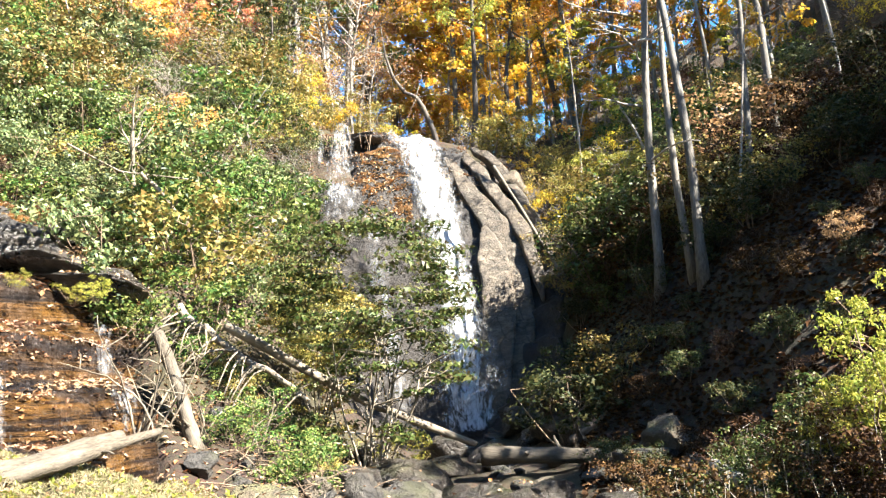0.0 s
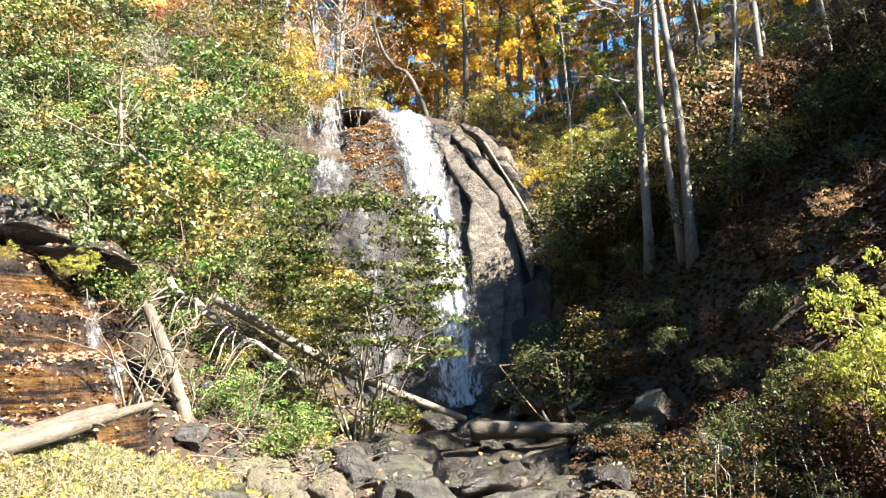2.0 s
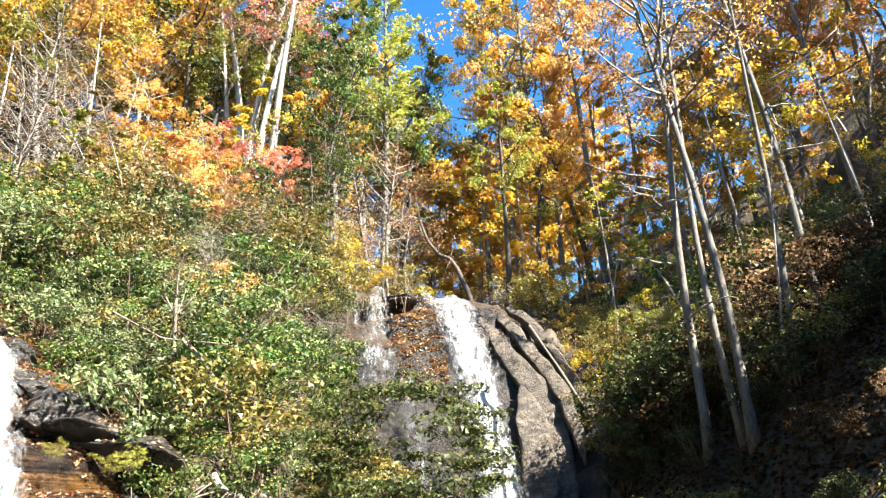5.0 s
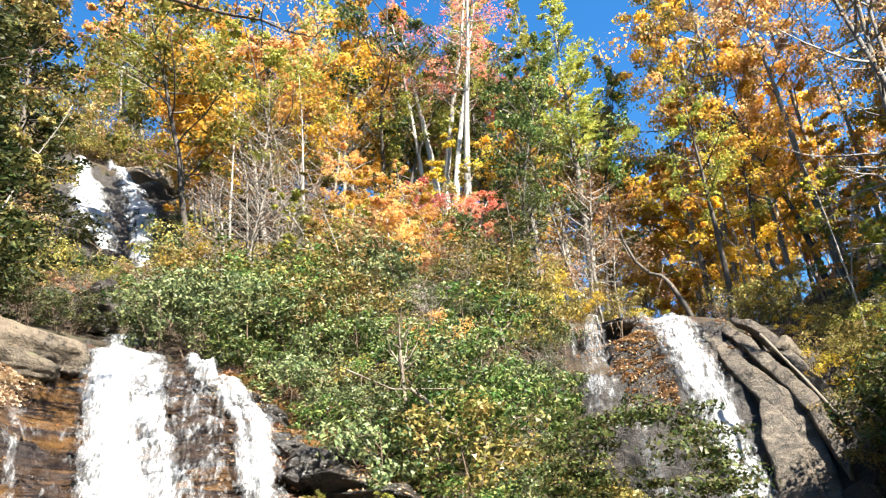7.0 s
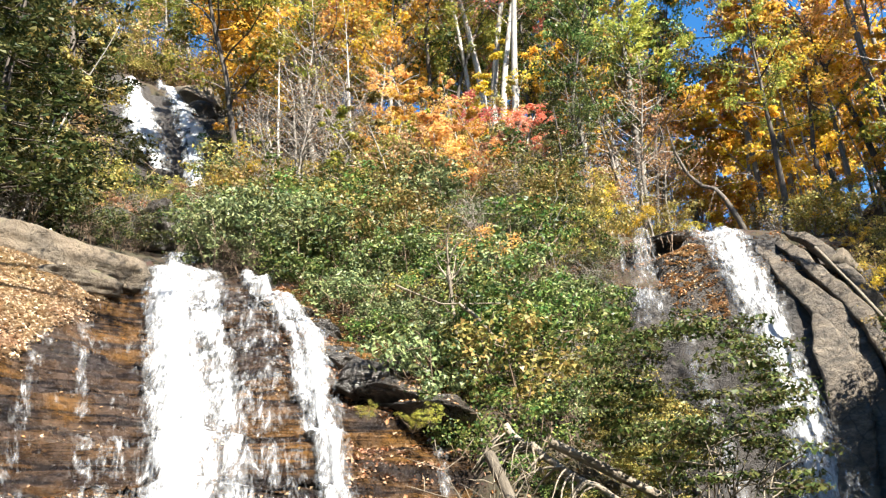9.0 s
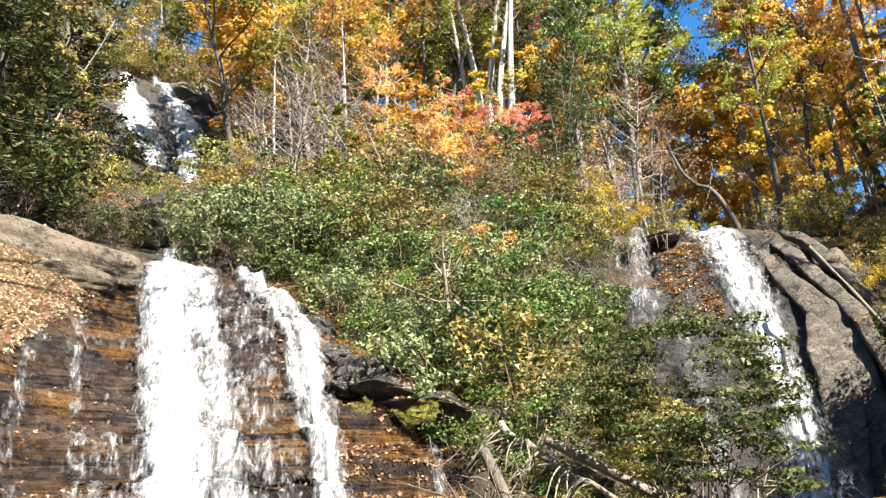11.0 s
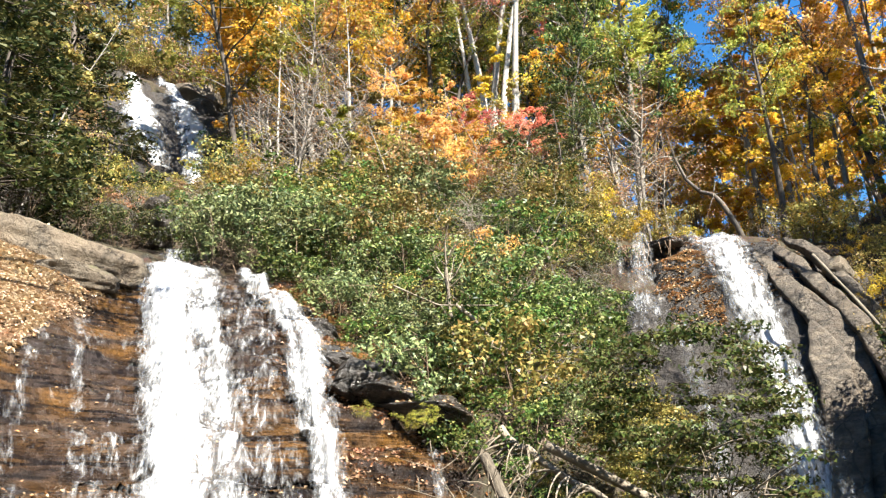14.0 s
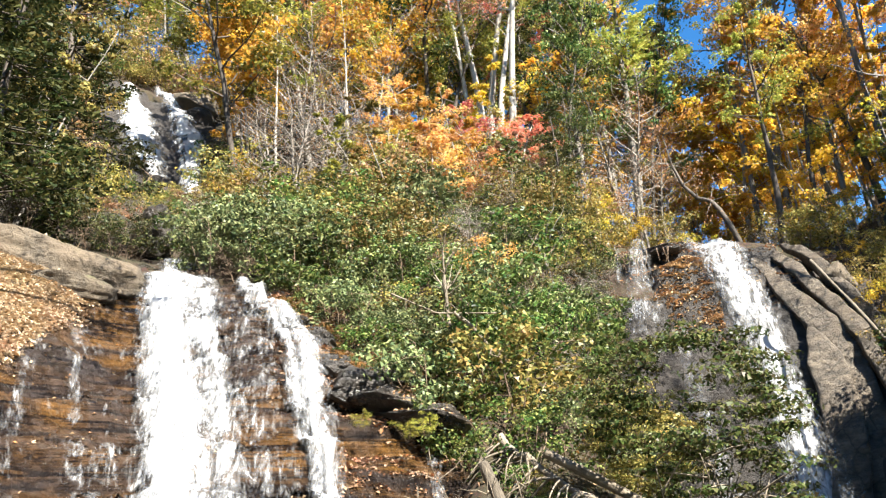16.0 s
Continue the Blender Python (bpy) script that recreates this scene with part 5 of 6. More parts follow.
def sheet_slab(label, line, width, thick, material, seed):
    """A peeling shell of rock along the dome: a wide, thin, uneven band on a bent line of bearing, distance and height."""
    g = np.random.default_rng(seed)
    line = np.array(line, float)
    n, m = 60, 18
    t = np.linspace(0, len(line) - 1, n)
    az, r, z, w = (np.interp(t, np.arange(len(line)), line[:, i]) for i in range(4))
    for _ in range(2):
        az, r, z, w = (np.convolve(np.pad(v, 3, "edge"), np.ones(7) / 7, "valid") for v in (az, r, z, w))
    x, y = to_xy(az, r)
    c = np.stack([x, y, z], -1)
    d = np.gradient(c, axis=0)
    d /= np.linalg.norm(d, axis=1)[:, None]
    out = np.stack([-x, -y, np.full(n, 14.0)], -1)
    out /= np.linalg.norm(out, axis=1)[:, None]
    side = np.cross(d, out)
    side /= np.linalg.norm(side, axis=1)[:, None]
    out = np.cross(side, d)
    ang = np.linspace(0, 2 * math.pi, m, endpoint=False)
    cs, sn = np.cos(ang), np.sin(ang)
    cs, sn = np.sign(cs) * np.abs(cs) ** 0.35, np.sign(sn) * np.abs(sn) ** 0.4
    v = c[:, None] + side[:, None] * (cs[None] * (w * width * (0.15 + 0.85 * np.minimum(1, 5 * np.minimum(t, t[-1] - t) / t[-1]) ** 0.6))[:, None])[..., None] + out[:, None] * (sn[None] * thick * (0.25 + 0.75 * np.minimum(1, 6 * np.minimum(t, t[-1] - t) / t[-1]))[:, None])[..., None]
    v = v + out[:, None] * (0.26 * fbm(v[..., 0] * 1.1 + seed, v[..., 1] * 1.1, v[..., 2] * 1.1))[..., None] + side[:, None] * (0.2 * fbm(v[..., 2] * 0.8, v[..., 0] * 0.8 + seed, 1.0))[..., None]
    i, j = np.arange(n - 1)[:, None] * m, np.arange(m)[None]
    f = np.stack([i + j, i + (j + 1) % m, i + m + (j + 1) % m, i + m + j], -1).reshape(-1, 4)
    ob = new("rock_shell", mesh("rock_shell", v.reshape(-1, 3), f, None, material))
    return tagged(ob, label, "rock")


sheet_slab("long curved shell of grey rock peeling off the dome", [(1.2, 35.9, 13.9, 0.9), (3.0, 34.9, 12.3, 1.1), (4.6, 33.5, 10.4, 1.1), (6.1, 32.4, 8.4, 1.0), (7.0, 31.4, 6.8, 0.9), (7.2, 30.6, 5.2, 0.6)], 0.3, 0.34, ROCK_SHELL, 1)
sheet_slab("outer shell of grey rock along the edge of the dome", [(2.4, 36.3, 14.0, 0.8), (4.5, 35.2, 12.4, 1.0), (6.1, 33.9, 10.5, 1.0), (7.5, 32.8, 8.6, 1.0), (8.3, 31.8, 7.0, 0.8)], 0.26, 0.34, ROCK_SHELL, 5)
sheet_slab("curved shell of tan rock beside the falling water", [(0.3, 35.4, 13.6, 0.8), (1.9, 34.1, 11.5, 1.0), (3.2, 33.1, 9.8, 1.2), (4.6, 32.6, 8.5, 1.4), (5.4, 31.6, 6.6, 1.6), (5.3, 30.6, 4.4, 1.5), (5.2, 29.8, 2.2, 1.3), (5.1, 29.2, 0.2, 1.2)], 0.42, 0.22, ROCK_SHELL, 2)
sheet_slab("rounded swelling of tan rock beside the falling water", [(3.0, 32.8, 9.2, 0.7), (3.7, 31.8, 7.6, 1.1), (4.0, 31.0, 5.8, 1.2), (3.7, 30.3, 4.0, 1.15), (3.5, 29.6, 2.0, 1.1), (3.4, 29.2, 0.2, 1.0)], 0.58, 0.25, ROCK_SHELL, 3)
for k, (az, r, z, dims) in enumerate(((-10.0, 35.3, 13.85, (1.6, 1.3, 0.4)), (-8.4, 35.4, 14.15, (1.9, 1.4, 0.42)), (-6.6, 35.7, 14.3, (1.8, 1.4, 0.45)), (-4.8, 35.9, 14.25, (1.6, 1.3, 0.5)))):
    boulder("dark overhanging lip block strewn with red leaves", polar(az, r, z), dims, R.uniform(-15, 15), ROCK_DARK, 300 + k, 14, (8, R.normal(0, 5)), 4, 0.2, "lip_block", "lip blocks above the trickle", 2.0)


# ---- dead wood ----
def log(name, label, pts, r0, r1, bark="bleached", stubs=0, seed=0, group=""):
    """A fallen trunk along a few points, with knots, a slight bend and broken stubs."""
    g = np.random.default_rng(seed)
    pts = np.array(pts, float)
    t = np.linspace(0, len(pts) - 1, 26)
    c = np.stack([np.interp(t, np.arange(len(pts)), pts[:, i]) for i in range(3)], -1)
    c = c + 0.25 * r0 * np.stack([fbm(t * 1.7 + seed, q, 0.3) for q in (1.0, 2.0, 3.0)], -1)
    rad = np.linspace(r0, r1, 26) * (1 + 0.3 * fbm(t * 3.0, seed * 1.3, 0.7) + 0.18 * fbm(t * 11.0, seed * 2.3, 0.2))
    o = c.mean(0)
    ob = new(name)
    way = Vector(pts[-1] - pts[0]).normalized()
    turn = way.to_track_quat("Z", "Y").to_matrix()
    ob.matrix_basis = Matrix.Translation(o) @ turn.to_4x4()
    ob.empty_display_size = 0.2
    tagged(ob, label, "fallen log", group)
    back = np.array(turn.inverted())
    local = (c - o) @ back.T
    w = Wood()
    w.tube(local, rad, 8)
    ring = w.v[0].reshape(26, 8, 3)
    ridge = fbm(np.arange(8)[None] * 1.9 + seed, t[:, None] * 0.8, 0.4) * 0.6 + fbm(np.arange(8)[None] * 3.1, t[:, None] * 5.0, seed * 0.7) * 0.4
    w.v[0] = (local[:, None] + (ring - local[:, None]) * (1 + 0.4 * ridge)[..., None]).reshape(-1, 3)
    part("trunk", w.mesh("trunk", BARK[bark]), ob)
    for k in range(stubs):
        q = g.integers(3, 24)
        s = Wood()
        s.tube(bent(local[q], g.normal(size=3) * np.array([1, 1, 0.4]), g.uniform(0.3, 0.9), 5, 0.2, 0, g), np.linspace(rad[q] * 0.4, rad[q] * 0.12, 5), 6)
        part("stub", s.mesh("stub", BARK[bark]), ob)
    return ob


log("fallen_log", "long bleached log leaning down to the plunge pool", [(-5.1, 17.7, 3.66), (-2.2, 19.37, 1.82), (0.6, 21.1, 0.55)], 0.12, 0.085, "bleached", 3, 1)
log("fallen_log", "thick mossy log lying across the stream", [(0.7, 20.0, 0.32), (2.6, 19.8, 0.26), (4.4, 19.5, 0.12)], 0.22, 0.18, "driftwood", 4, 2)
log("fallen_log", "thin dark log propped on the shaded bank", [(3.2, 21.7, 0.45), (5.4, 22.9, 1.65)], 0.12, 0.09, "brown", 1, 3)
log("fallen_log", "massive weathered log at the foot of the slab", [(-8.2, 10.4, 0.7), (-6.42, 11.3, 0.95), (-5.45, 12.95, 1.35)], 0.2, 0.13, "driftwood", 0, 4)
log("fallen_log", "splintered yellow-grey log on the grassy bank", [(-6.6, 10.9, 0.75), (-5.65, 11.4, 1.05), (-4.9, 13.2, 1.4)], 0.14, 0.07, "driftwood", 1, 5)
log("fallen_log", "grey log half buried beside the bushes", [(3.9, 12.1, 0.5), (4.2, 9.7, 0.0)], 0.12, 0.1, "grey", 1, 6)
log("fallen_log", "pale leaning log along the edge of the dome", [(2.3, 31.1, 11.3), (3.3, 29.6, 8.8), (4.2, 27.6, 6.1)], 0.07, 0.045, "bleached", 2, 7)
log("dead_branch", "dark dead branch through the red maple", [(-13.4, 36.3, 21.7), (-10.6, 36.6, 23.2)], 0.1, 0.07, "dark", 1, 8)
log("dead_branch", "pale dead limb hanging over the brush", [(-8.0, 19.8, 8.1), (-7.36, 19.8, 7.45), (-6.83, 19.7, 6.7)], 0.07, 0.035, "bleached", 5, 9)
log("dead_branch", "pale dead limb across the brush", [(-9.65, 19.05, 8.75), (-8.46, 19.6, 8.1), (-6.85, 20.2, 7.98)], 0.03, 0.02, "bleached", 6, 10)

snag = log("snag", "pale broken snag leaning on the bank", [(-5.0, 15.6, 0.9), (-5.5, 15.9, 2.2), (-6.15, 16.4, 3.4)], 0.16, 0.12, "driftwood", 1, 11)


def ribbed_tree():
    """The fallen dead tree: a pole with a comb of bare curved branches."""
    g = np.random.default_rng(77)
    a, b = np.array((-6.3, 18.0, 4.1)), np.array((-3.1, 17.5, 1.82))
    ob = new("fallen_tree")
    ob.location = a
    tagged(ob, "fallen dead tree with a comb of bare curved branches", "dead tree")
    w = Wood()
    t = np.linspace(0, 1, 14)[:, None]
    c = (b - a) * t + 0.04 * g.normal(size=(14, 3))
    w.tube(c, np.linspace(0.11, 0.05, 14), 8)
    part("trunk", w.mesh("trunk", BARK["bleached"]), ob)
    for k in range(26):
        f = g.uniform(0.0, 0.98) ** 1.3
        s = (b - a) * f
        low = s[2] + a[2] - 0.9
        w = Wood()
        w.tube(bent(s, (g.normal(-0.5, 0.35), g.normal(-0.4, 0.3), 0.15 - 0.5 * g.random()), min(g.uniform(0.7, 1.8), max(0.5, low * 0.9)), 8, 0.08, 0.17, g), np.linspace(0.035, 0.012, 8) * g.uniform(0.7, 1.2), 4)
        part("branch", w.mesh("branch", BARK["bleached"]), ob)


ribbed_tree()


def stem_group(label, az, r, n, height, spread, bark, seed, group="", thick=0.02):
    """Bare upright stems from one stool."""
    g = np.random.default_rng(seed)
    p = spot(az, r, 0.1)
    ob = new("dead_shrub")
    ob.location = p
    tagged(ob, label, "dead shrub", group)
    for k in range(n):
        w = Wood()
        s = np.array((g.normal(0, 0.3), g.normal(0, 0.2), -0.1))
        pts = bent(s, (g.normal(0, spread), g.normal(0, spread), 1), height * g.uniform(0.5, 1.0), 9, 0.17, 0.02, g)
        w.tube(pts, thick * height / 2 * np.linspace(1, 0.25, 9), 4)
        st = part("stem", w.mesh("stem", BARK[bark]), ob)
        for q in range(3):
            w = Wood()
            w.tube(bent(pts[g.integers(3, 8)], (g.normal(), g.normal(), 0.6), height * 0.3, 5, 0.15, 0.05, g), thick * 0.4 * height / 2 * np.linspace(1, 0.3, 5), 4)
            part("twig", w.mesh("twig", BARK[bark]), st)
    return ob


stem_group("bleached bare stems beside the slab", -20.6, 16.6, 7, 3.0, 0.22, "bleached", 61)
stem_group("bleached bare stems beside the slab", -17.6, 17.0, 6, 2.4, 0.3, "bleached", 62)
stem_group("bleached bare stems under the fallen tree", -14.6, 17.0, 7, 1.8, 0.35, "bleached", 63)


def forked_tree(label, az, r, height, fork, bark, seed):
    """A small dead tree: one thin crooked stem, and a spray of bare rising branches above its fork."""
    g = np.random.default_rng(seed)
    ob = new("dead_tree")
    ob.location = spot(az, r, 0.1)
    tagged(ob, label, "dead tree")
    w = Wood()
    stem = bent((0, 0, -0.1), (0.03, 0, 1), fork, 9, 0.05, 0, g)
    w.tube(stem, np.linspace(0.075, 0.05, 9), 6)
    part("trunk", w.mesh("trunk", BARK[bark]), ob)
    for k in range(7):
        a = k * 0.9 + g.normal(0, 0.3)
        limb = bent(stem[-1 - k % 3], (math.cos(a) * 0.55, math.sin(a) * 0.55, 1), (height - fork) * g.uniform(0.6, 1.0), 8, 0.1, -0.02, g)
        w = Wood()
        w.tube(limb, np.linspace(0.035, 0.01, 8), 4)
        branch = part("branch", w.mesh("branch", BARK[bark]), ob)
        for q in range(5):
            w = Wood()
            w.tube(bent(limb[g.integers(2, 8)], (g.normal(0, 0.8), g.normal(0, 0.8), 0.7), g.uniform(0.4, 0.9), 5, 0.15, 0.0, g), np.linspace(0.012, 0.005, 5), 3)
            part("twig", w.mesh("twig", BARK[bark]), branch)
    return ob


forked_tree("pale forked dead tree standing in the ridge brush", -22.4, 22.2, 6.0, 4.2, "bleached", 64)
forked_tree("thin grey dead tree standing in the ridge brush", -14.0, 29.5, 5.2, 3.0, "grey", 65)

for k in range(12):
    stem_group("bare pale branches showing through the brush", R.uniform(-31, -10), R.uniform(23, 36), 4, R.uniform(2.4, 4.0), 0.5, ("brown", "bleached")[k % 2], 200 + k, "bare branches in the brush", 0.018)

# tangle of dead sticks on the stream bank
g_pile = np.random.default_rng(88)
sticks = Wood()
for k in range(120):
    az, r = g_pile.uniform(-15.5, -7), g_pile.uniform(14.4, 17.2)
    p = np.array(spot(az, r)) + np.array([0, 0, g_pile.uniform(0.0, 0.3)])
    a = g_pile.uniform(0, 6.28)
    sticks.tube(bent(p, (math.cos(a), math.sin(a), g_pile.normal(0, 0.25)), g_pile.uniform(0.4, 1.3), 5, 0.15, 0.02, g_pile), np.linspace(0.016, 0.006, 5), 3)
tagged(new("stick_pile", sticks.mesh("stick_pile", BARK["brown"])), "tangle of grey dead sticks on the stream bank", "dead wood", kind="stuff")
roots = Wood()
for k in range(26):
    az = g_pile.uniform(-10.4, -5.0)
    x, y = to_xy(az, 34.75)
    roots.tube(bent((x, y, 14.25), (g_pile.normal(0, 0.15), -0.25, -1), g_pile.uniform(0.5, 1.5), 5, 0.1, 0.0, g_pile), np.linspace(0.025, 0.008, 5), 3)
tagged(new("hanging_roots", roots.mesh("hanging_roots", BARK["brown"])), "pale roots hanging from the overhanging lip", "roots", kind="stuff")

# ---- single trees that stand out ----
GREY_TALL = dict(bark="grey", colour="gold", limbs=26)
bank_a = broadleaf("tall straight grey tree on the shaded bank", 101, 23, 0.45, 3.0, 700, 0.15, thick=0.0068, sway=0.018, **GREY_TALL)
g_limb = np.random.default_rng(55)
for k in range(9):
    z0 = g_limb.uniform(3.0, 9.5)
    a0 = g_limb.uniform(2.0, 4.6)
    w = Wood()
    q = bent((0, 0, z0), (math.cos(a0), math.sin(a0), 0.15), g_limb.uniform(1.8, 3.6), 7, 0.13, 0.02, g_limb)
    w.tube(q, np.linspace(0.05, 0.012, 7), 4)
    for e in (3, 4, 5):
        w.tube(bent(q[e], (math.cos(a0) + g_limb.normal(0, 0.6), math.sin(a0) + g_limb.normal(0, 0.6), 0.1), g_limb.uniform(0.5, 1.2), 4, 0.15, 0.03, g_limb), np.linspace(0.018, 0.006, 4), 3)
    part("dead_limb", w.mesh("dead_limb", BARK["pale"]), PLANTS[bank_a][0])
put(bank_a, 15.66, 24.8, 23, 40, "rust", lean=(0, 0.5))
bank_b = broadleaf("tall forked grey tree on the shaded bank", 102, 24, 0.42, 3.4, 1000, 0.15, thick=0.0066, sway=0.02, **GREY_TALL)
put(bank_b, 18.7, 23.2, 24, 10, "orange", lean=(0, -0.5))
bank_c = broadleaf("slim grey twin tree beside the forked one", 103, 22, 0.5, 2.6, 800, 0.15, thick=0.0058, sway=0.02, **GREY_TALL)
put(bank_c, 18.15, 23.9, 22, 200, "rust")
put(bank_a, 24.75, 30.6, 24, 190, "gold", "tall straight dark-grey tree on the shaded bank")
put(bank_c, 22.66, 26.8, 21, 80, "rust", "slim pale-barked tree on the shaded bank", lean=(0, -1))
put(bank_c, 20.95, 36, 20, 300, "rust", "slim pale-barked tree on the shaded bank", wide=0.9)
put(birch, 29.27, 31.0, 9, 30, "yellow", "thin bleached sapling on the dark bank", lean=(0, -4))
put(birch, 10.75, 36, 9, 70, "yellow", "thin pale sapling beside the dome")
put(birch, 21.6, 25.0, 8, 170, "yellow", "thin pale sapling on the bank", lean=(3, 6))
put(bank_b, 31.2, 45, 25, 240, "gold", "tall dark tree high on the bank")
put(poplar, 11.0, 48, 26, 20, "orange", "tall brown-barked tree with orange leaves")

lip_tree = broadleaf("dark-barked tree with green-yellow leaves above the lip", 111, 12, 0.45, 2.6, 3400, 0.15, "dark", "lime", 0.015, 0.05, 24)
put(lip_tree, 2.85, 40.0, 12.5, 0, "lime")
put(lip_tree, 5.6, 43, 13, 140, "yellow", "dark-barked tree with yellow leaves above the lip")
put(lip_tree, 9.6, 46, 15, 250, "orange", "dark-barked tree with orange leaves above the lip")
put(birch, 4.6, 44, 13, 10, "yellow")
put(birch, 5.0, 45, 13, 100, "yellow")
put(birch, 4.2, 47, 14, 210, "yellow")


def leaning_tree():
    g = np.random.default_rng(9)
    p = spot(0.1, 39.0, 0.2)
    ob = new("leaning_tree")
    ob.location = p
    tagged(ob, "crooked half-bare tree leaning over the stream head", "tree")
    w = Wood()
    pts = np.array([(0, 0, -0.2), (-0.25, 0, 1.0), (-0.75, 0.1, 2.4), (-1.1, 0.1, 3.0), (-1.7, 0.1, 3.3), (-2.3, 0.2, 4.2), (-2.7, 0.2, 5.6), (-2.9, 0.3, 7.5)])
    w.tube(pts, np.array([0.17, 0.15, 0.13, 0.12, 0.11, 0.09, 0.06, 0.02]), 8)
    part("trunk", w.mesh("trunk", BARK["dark"]), ob)
    tips = []
    for k in range(22):
        w = Wood()
        q = bent(pts[g.integers(3, 8)], (g.normal(), g.normal(), 0.4), g.uniform(1.0, 2.4), 6, 0.2, 0.02, g)
        w.tube(q, np.linspace(0.03, 0.008, 6), 4)
        part("branch", w.mesh("branch", BARK["twig"]), ob)
        tips += list(q[3:])
    tips = np.array(tips)
    c = tips[g.integers(0, len(tips), 700)] + g.normal(0, 0.25, (700, 3))
    tagged(part("crown", leaf_mesh("crown", c, 0.12, 0.6, LEAF["rust"], 0.3, g), ob), kind="stuff")


leaning_tree()

# ridge between the falls
put(birch, -35.76, 42.5, 15, 0, "yellow", "tall thin pale-barked tree above the rhododendrons")
put(birch, -30.3, 37.6, 14, 120, "yellow", "tall thin pale-barked tree above the rhododendrons")
put(bare, -31.9, 45, 11, 50, None, "", lean=(0, 5))
put(bare, -33.5, 44, 13, 150)
put(bare, -28.0, 43, 12, 250)
put(bare, -36.8, 45, 10, 20)
for k in range(12):
    put(bare, R.uniform(-38.5, -27), R.uniform(36, 43), R.uniform(6, 11), R.uniform(0, 360), None, "", "bare trees above the rhododendrons", (R.normal(0, 3), R.normal(0, 3)), 1.2)
for k in range(16):
    put(slim, R.uniform(-30, -16), R.uniform(31, 41), R.uniform(4, 7), R.uniform(0, 360), ("yellow", "orange", "olive", "rust", "gold", "lime")[k % 6], "slim understory tree in thin autumn leaf", "understory trees on the ridge", (R.normal(0, 5), R.normal(0, 5)), R.uniform(0.9, 1.4))
put(maple, -3.0, 56, 12, 0, "gold", "autumn maple with a golden crown")
put(maple, 0.8, 70, 17, 60, "gold", "autumn maple with a golden crown")
put(poplar, 1.6, 47, 27, 60, "gold", "tall thin tree in golden leaf arching over the stream")
put(poplar, 3.9, 49, 28, 160, "yellow", "tall thin tree in yellow leaf")
put(oak, -6.4, 47, 19, 90, "green", "forest tree still in green leaf", wide=0.7)
put(maple, 7.4, 46, 18, 160, "gold", "spreading tree with golden leaves")
put(bare, -6.6, 38.5, 6, 20, wide=1.3)
put(bare, -5.0, 40.0, 6.5, 130, wide=1.3)
grove = broadleaf("tall grey-barked tree with a sparse coral crown", 121, 24, 0.46, 3.2, 1700, 0.19, "pale", "red", 0.0115, 0.03, 24)
put(grove, -15.9, 42.5, 24, 0, "red", lean=(0, -1))
put(grove, -17.2, 44, 22, 90, "rust", "tall grey-barked tree with sparse rusty leaves", lean=(0, 1))
put(grove, -18.6, 44.5, 23, 200, "red", lean=(0, 2))
put(grove, -19.4, 46, 18, 290, "rust", "tall grey-barked tree with sparse rusty leaves")
put(grove, -17.9, 46, 25, 33, "red")
put(maple_b, -16.0, 36.4, 5.0, 10, "red", "low spreading maple with coral red leaves", wide=2.0)
put(maple_b, -19.0, 37.6, 4.4, 200, "red", "low spreading maple with coral red leaves", wide=1.9)
put(maple_b, -22.7, 33.0, 5.0, 40, "orange", "low maple with sparse orange leaves", wide=1.7)
put(maple_b, -21.0, 34.5, 5.0, 140, "orange", "low maple with sparse orange leaves", wide=1.7)
put(maple_b, -26.5, 36.5, 7.0, 300, "gold", "low maple with golden leaves", wide=1.3)
put(maple_b, -25.0, 39.0, 9.0, 100, "orange", "slender maple with orange leaves", wide=1.2)
# Two bushes in hemlock colour make the darkness of a shadowed hollow.
put(laurel, -14.3, 31.8, 2.6, 30, "hemlock", "dark evergreen bush in a shaded hollow")
put(laurel, -13.4, 33.0, 2.4, 130, "hemlock", "dark evergreen bush in a shaded hollow")
put(laurel, -11.6, 32.4, 2.0, 200)
put(laurel_b, -11.4, 30.6, 2.0, 80)
put(bright, -10.4, 36.4, 3.0, 0, "yellow", "clear yellow bush beside a dark hollow", wide=0.6)
put(maple, -30.0, 47, 19, 30, "orange", "tall maple with a coral and orange crown")
put(maple, -33.0, 50, 18, 130, "orange")
put(maple, -38.6, 46, 13.5, 60, "gold", "autumn maple with a golden crown beside the upper fall")
put(maple_b, -38.0, 47, 14, 160, "gold", "slender maple with golden leaves")
put(maple, -26.0, 48, 17, 220, "gold", "autumn maple with a golden crown")
put(oak, -23.0, 48, 21, 20, "green", "forest tree still in green leaf")
put(oak, -12.3, 40.5, 16, 80, "green", "fresh green tree at the end of the ridge", wide=0.75)
put(maple, -10.8, 42.5, 17, 0, "green", "full green tree at the end of the ridge", wide=0.85)
put(bare, -8.0, 42.5, 13, 40, None, "", wide=1.1)
put(bare, -6.4, 44.0, 12, 140, None, "", wide=1.1)
put(maple_b, -7.0, 47.0, 15, 20, "rust", "half-bare tree with rusty leaves")
put(oak, -11.5, 36.5, 10, 180, "green", "forest tree still in green leaf", wide=0.8)
put(hemlock, -12.5, 35.0, 8, 0)
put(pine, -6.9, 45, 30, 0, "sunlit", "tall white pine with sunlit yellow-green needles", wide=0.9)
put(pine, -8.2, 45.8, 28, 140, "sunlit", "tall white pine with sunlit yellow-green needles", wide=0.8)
put(pine, -14.8, 48, 31, 60, None, "tall narrow pine behind the grey trees", wide=0.5)
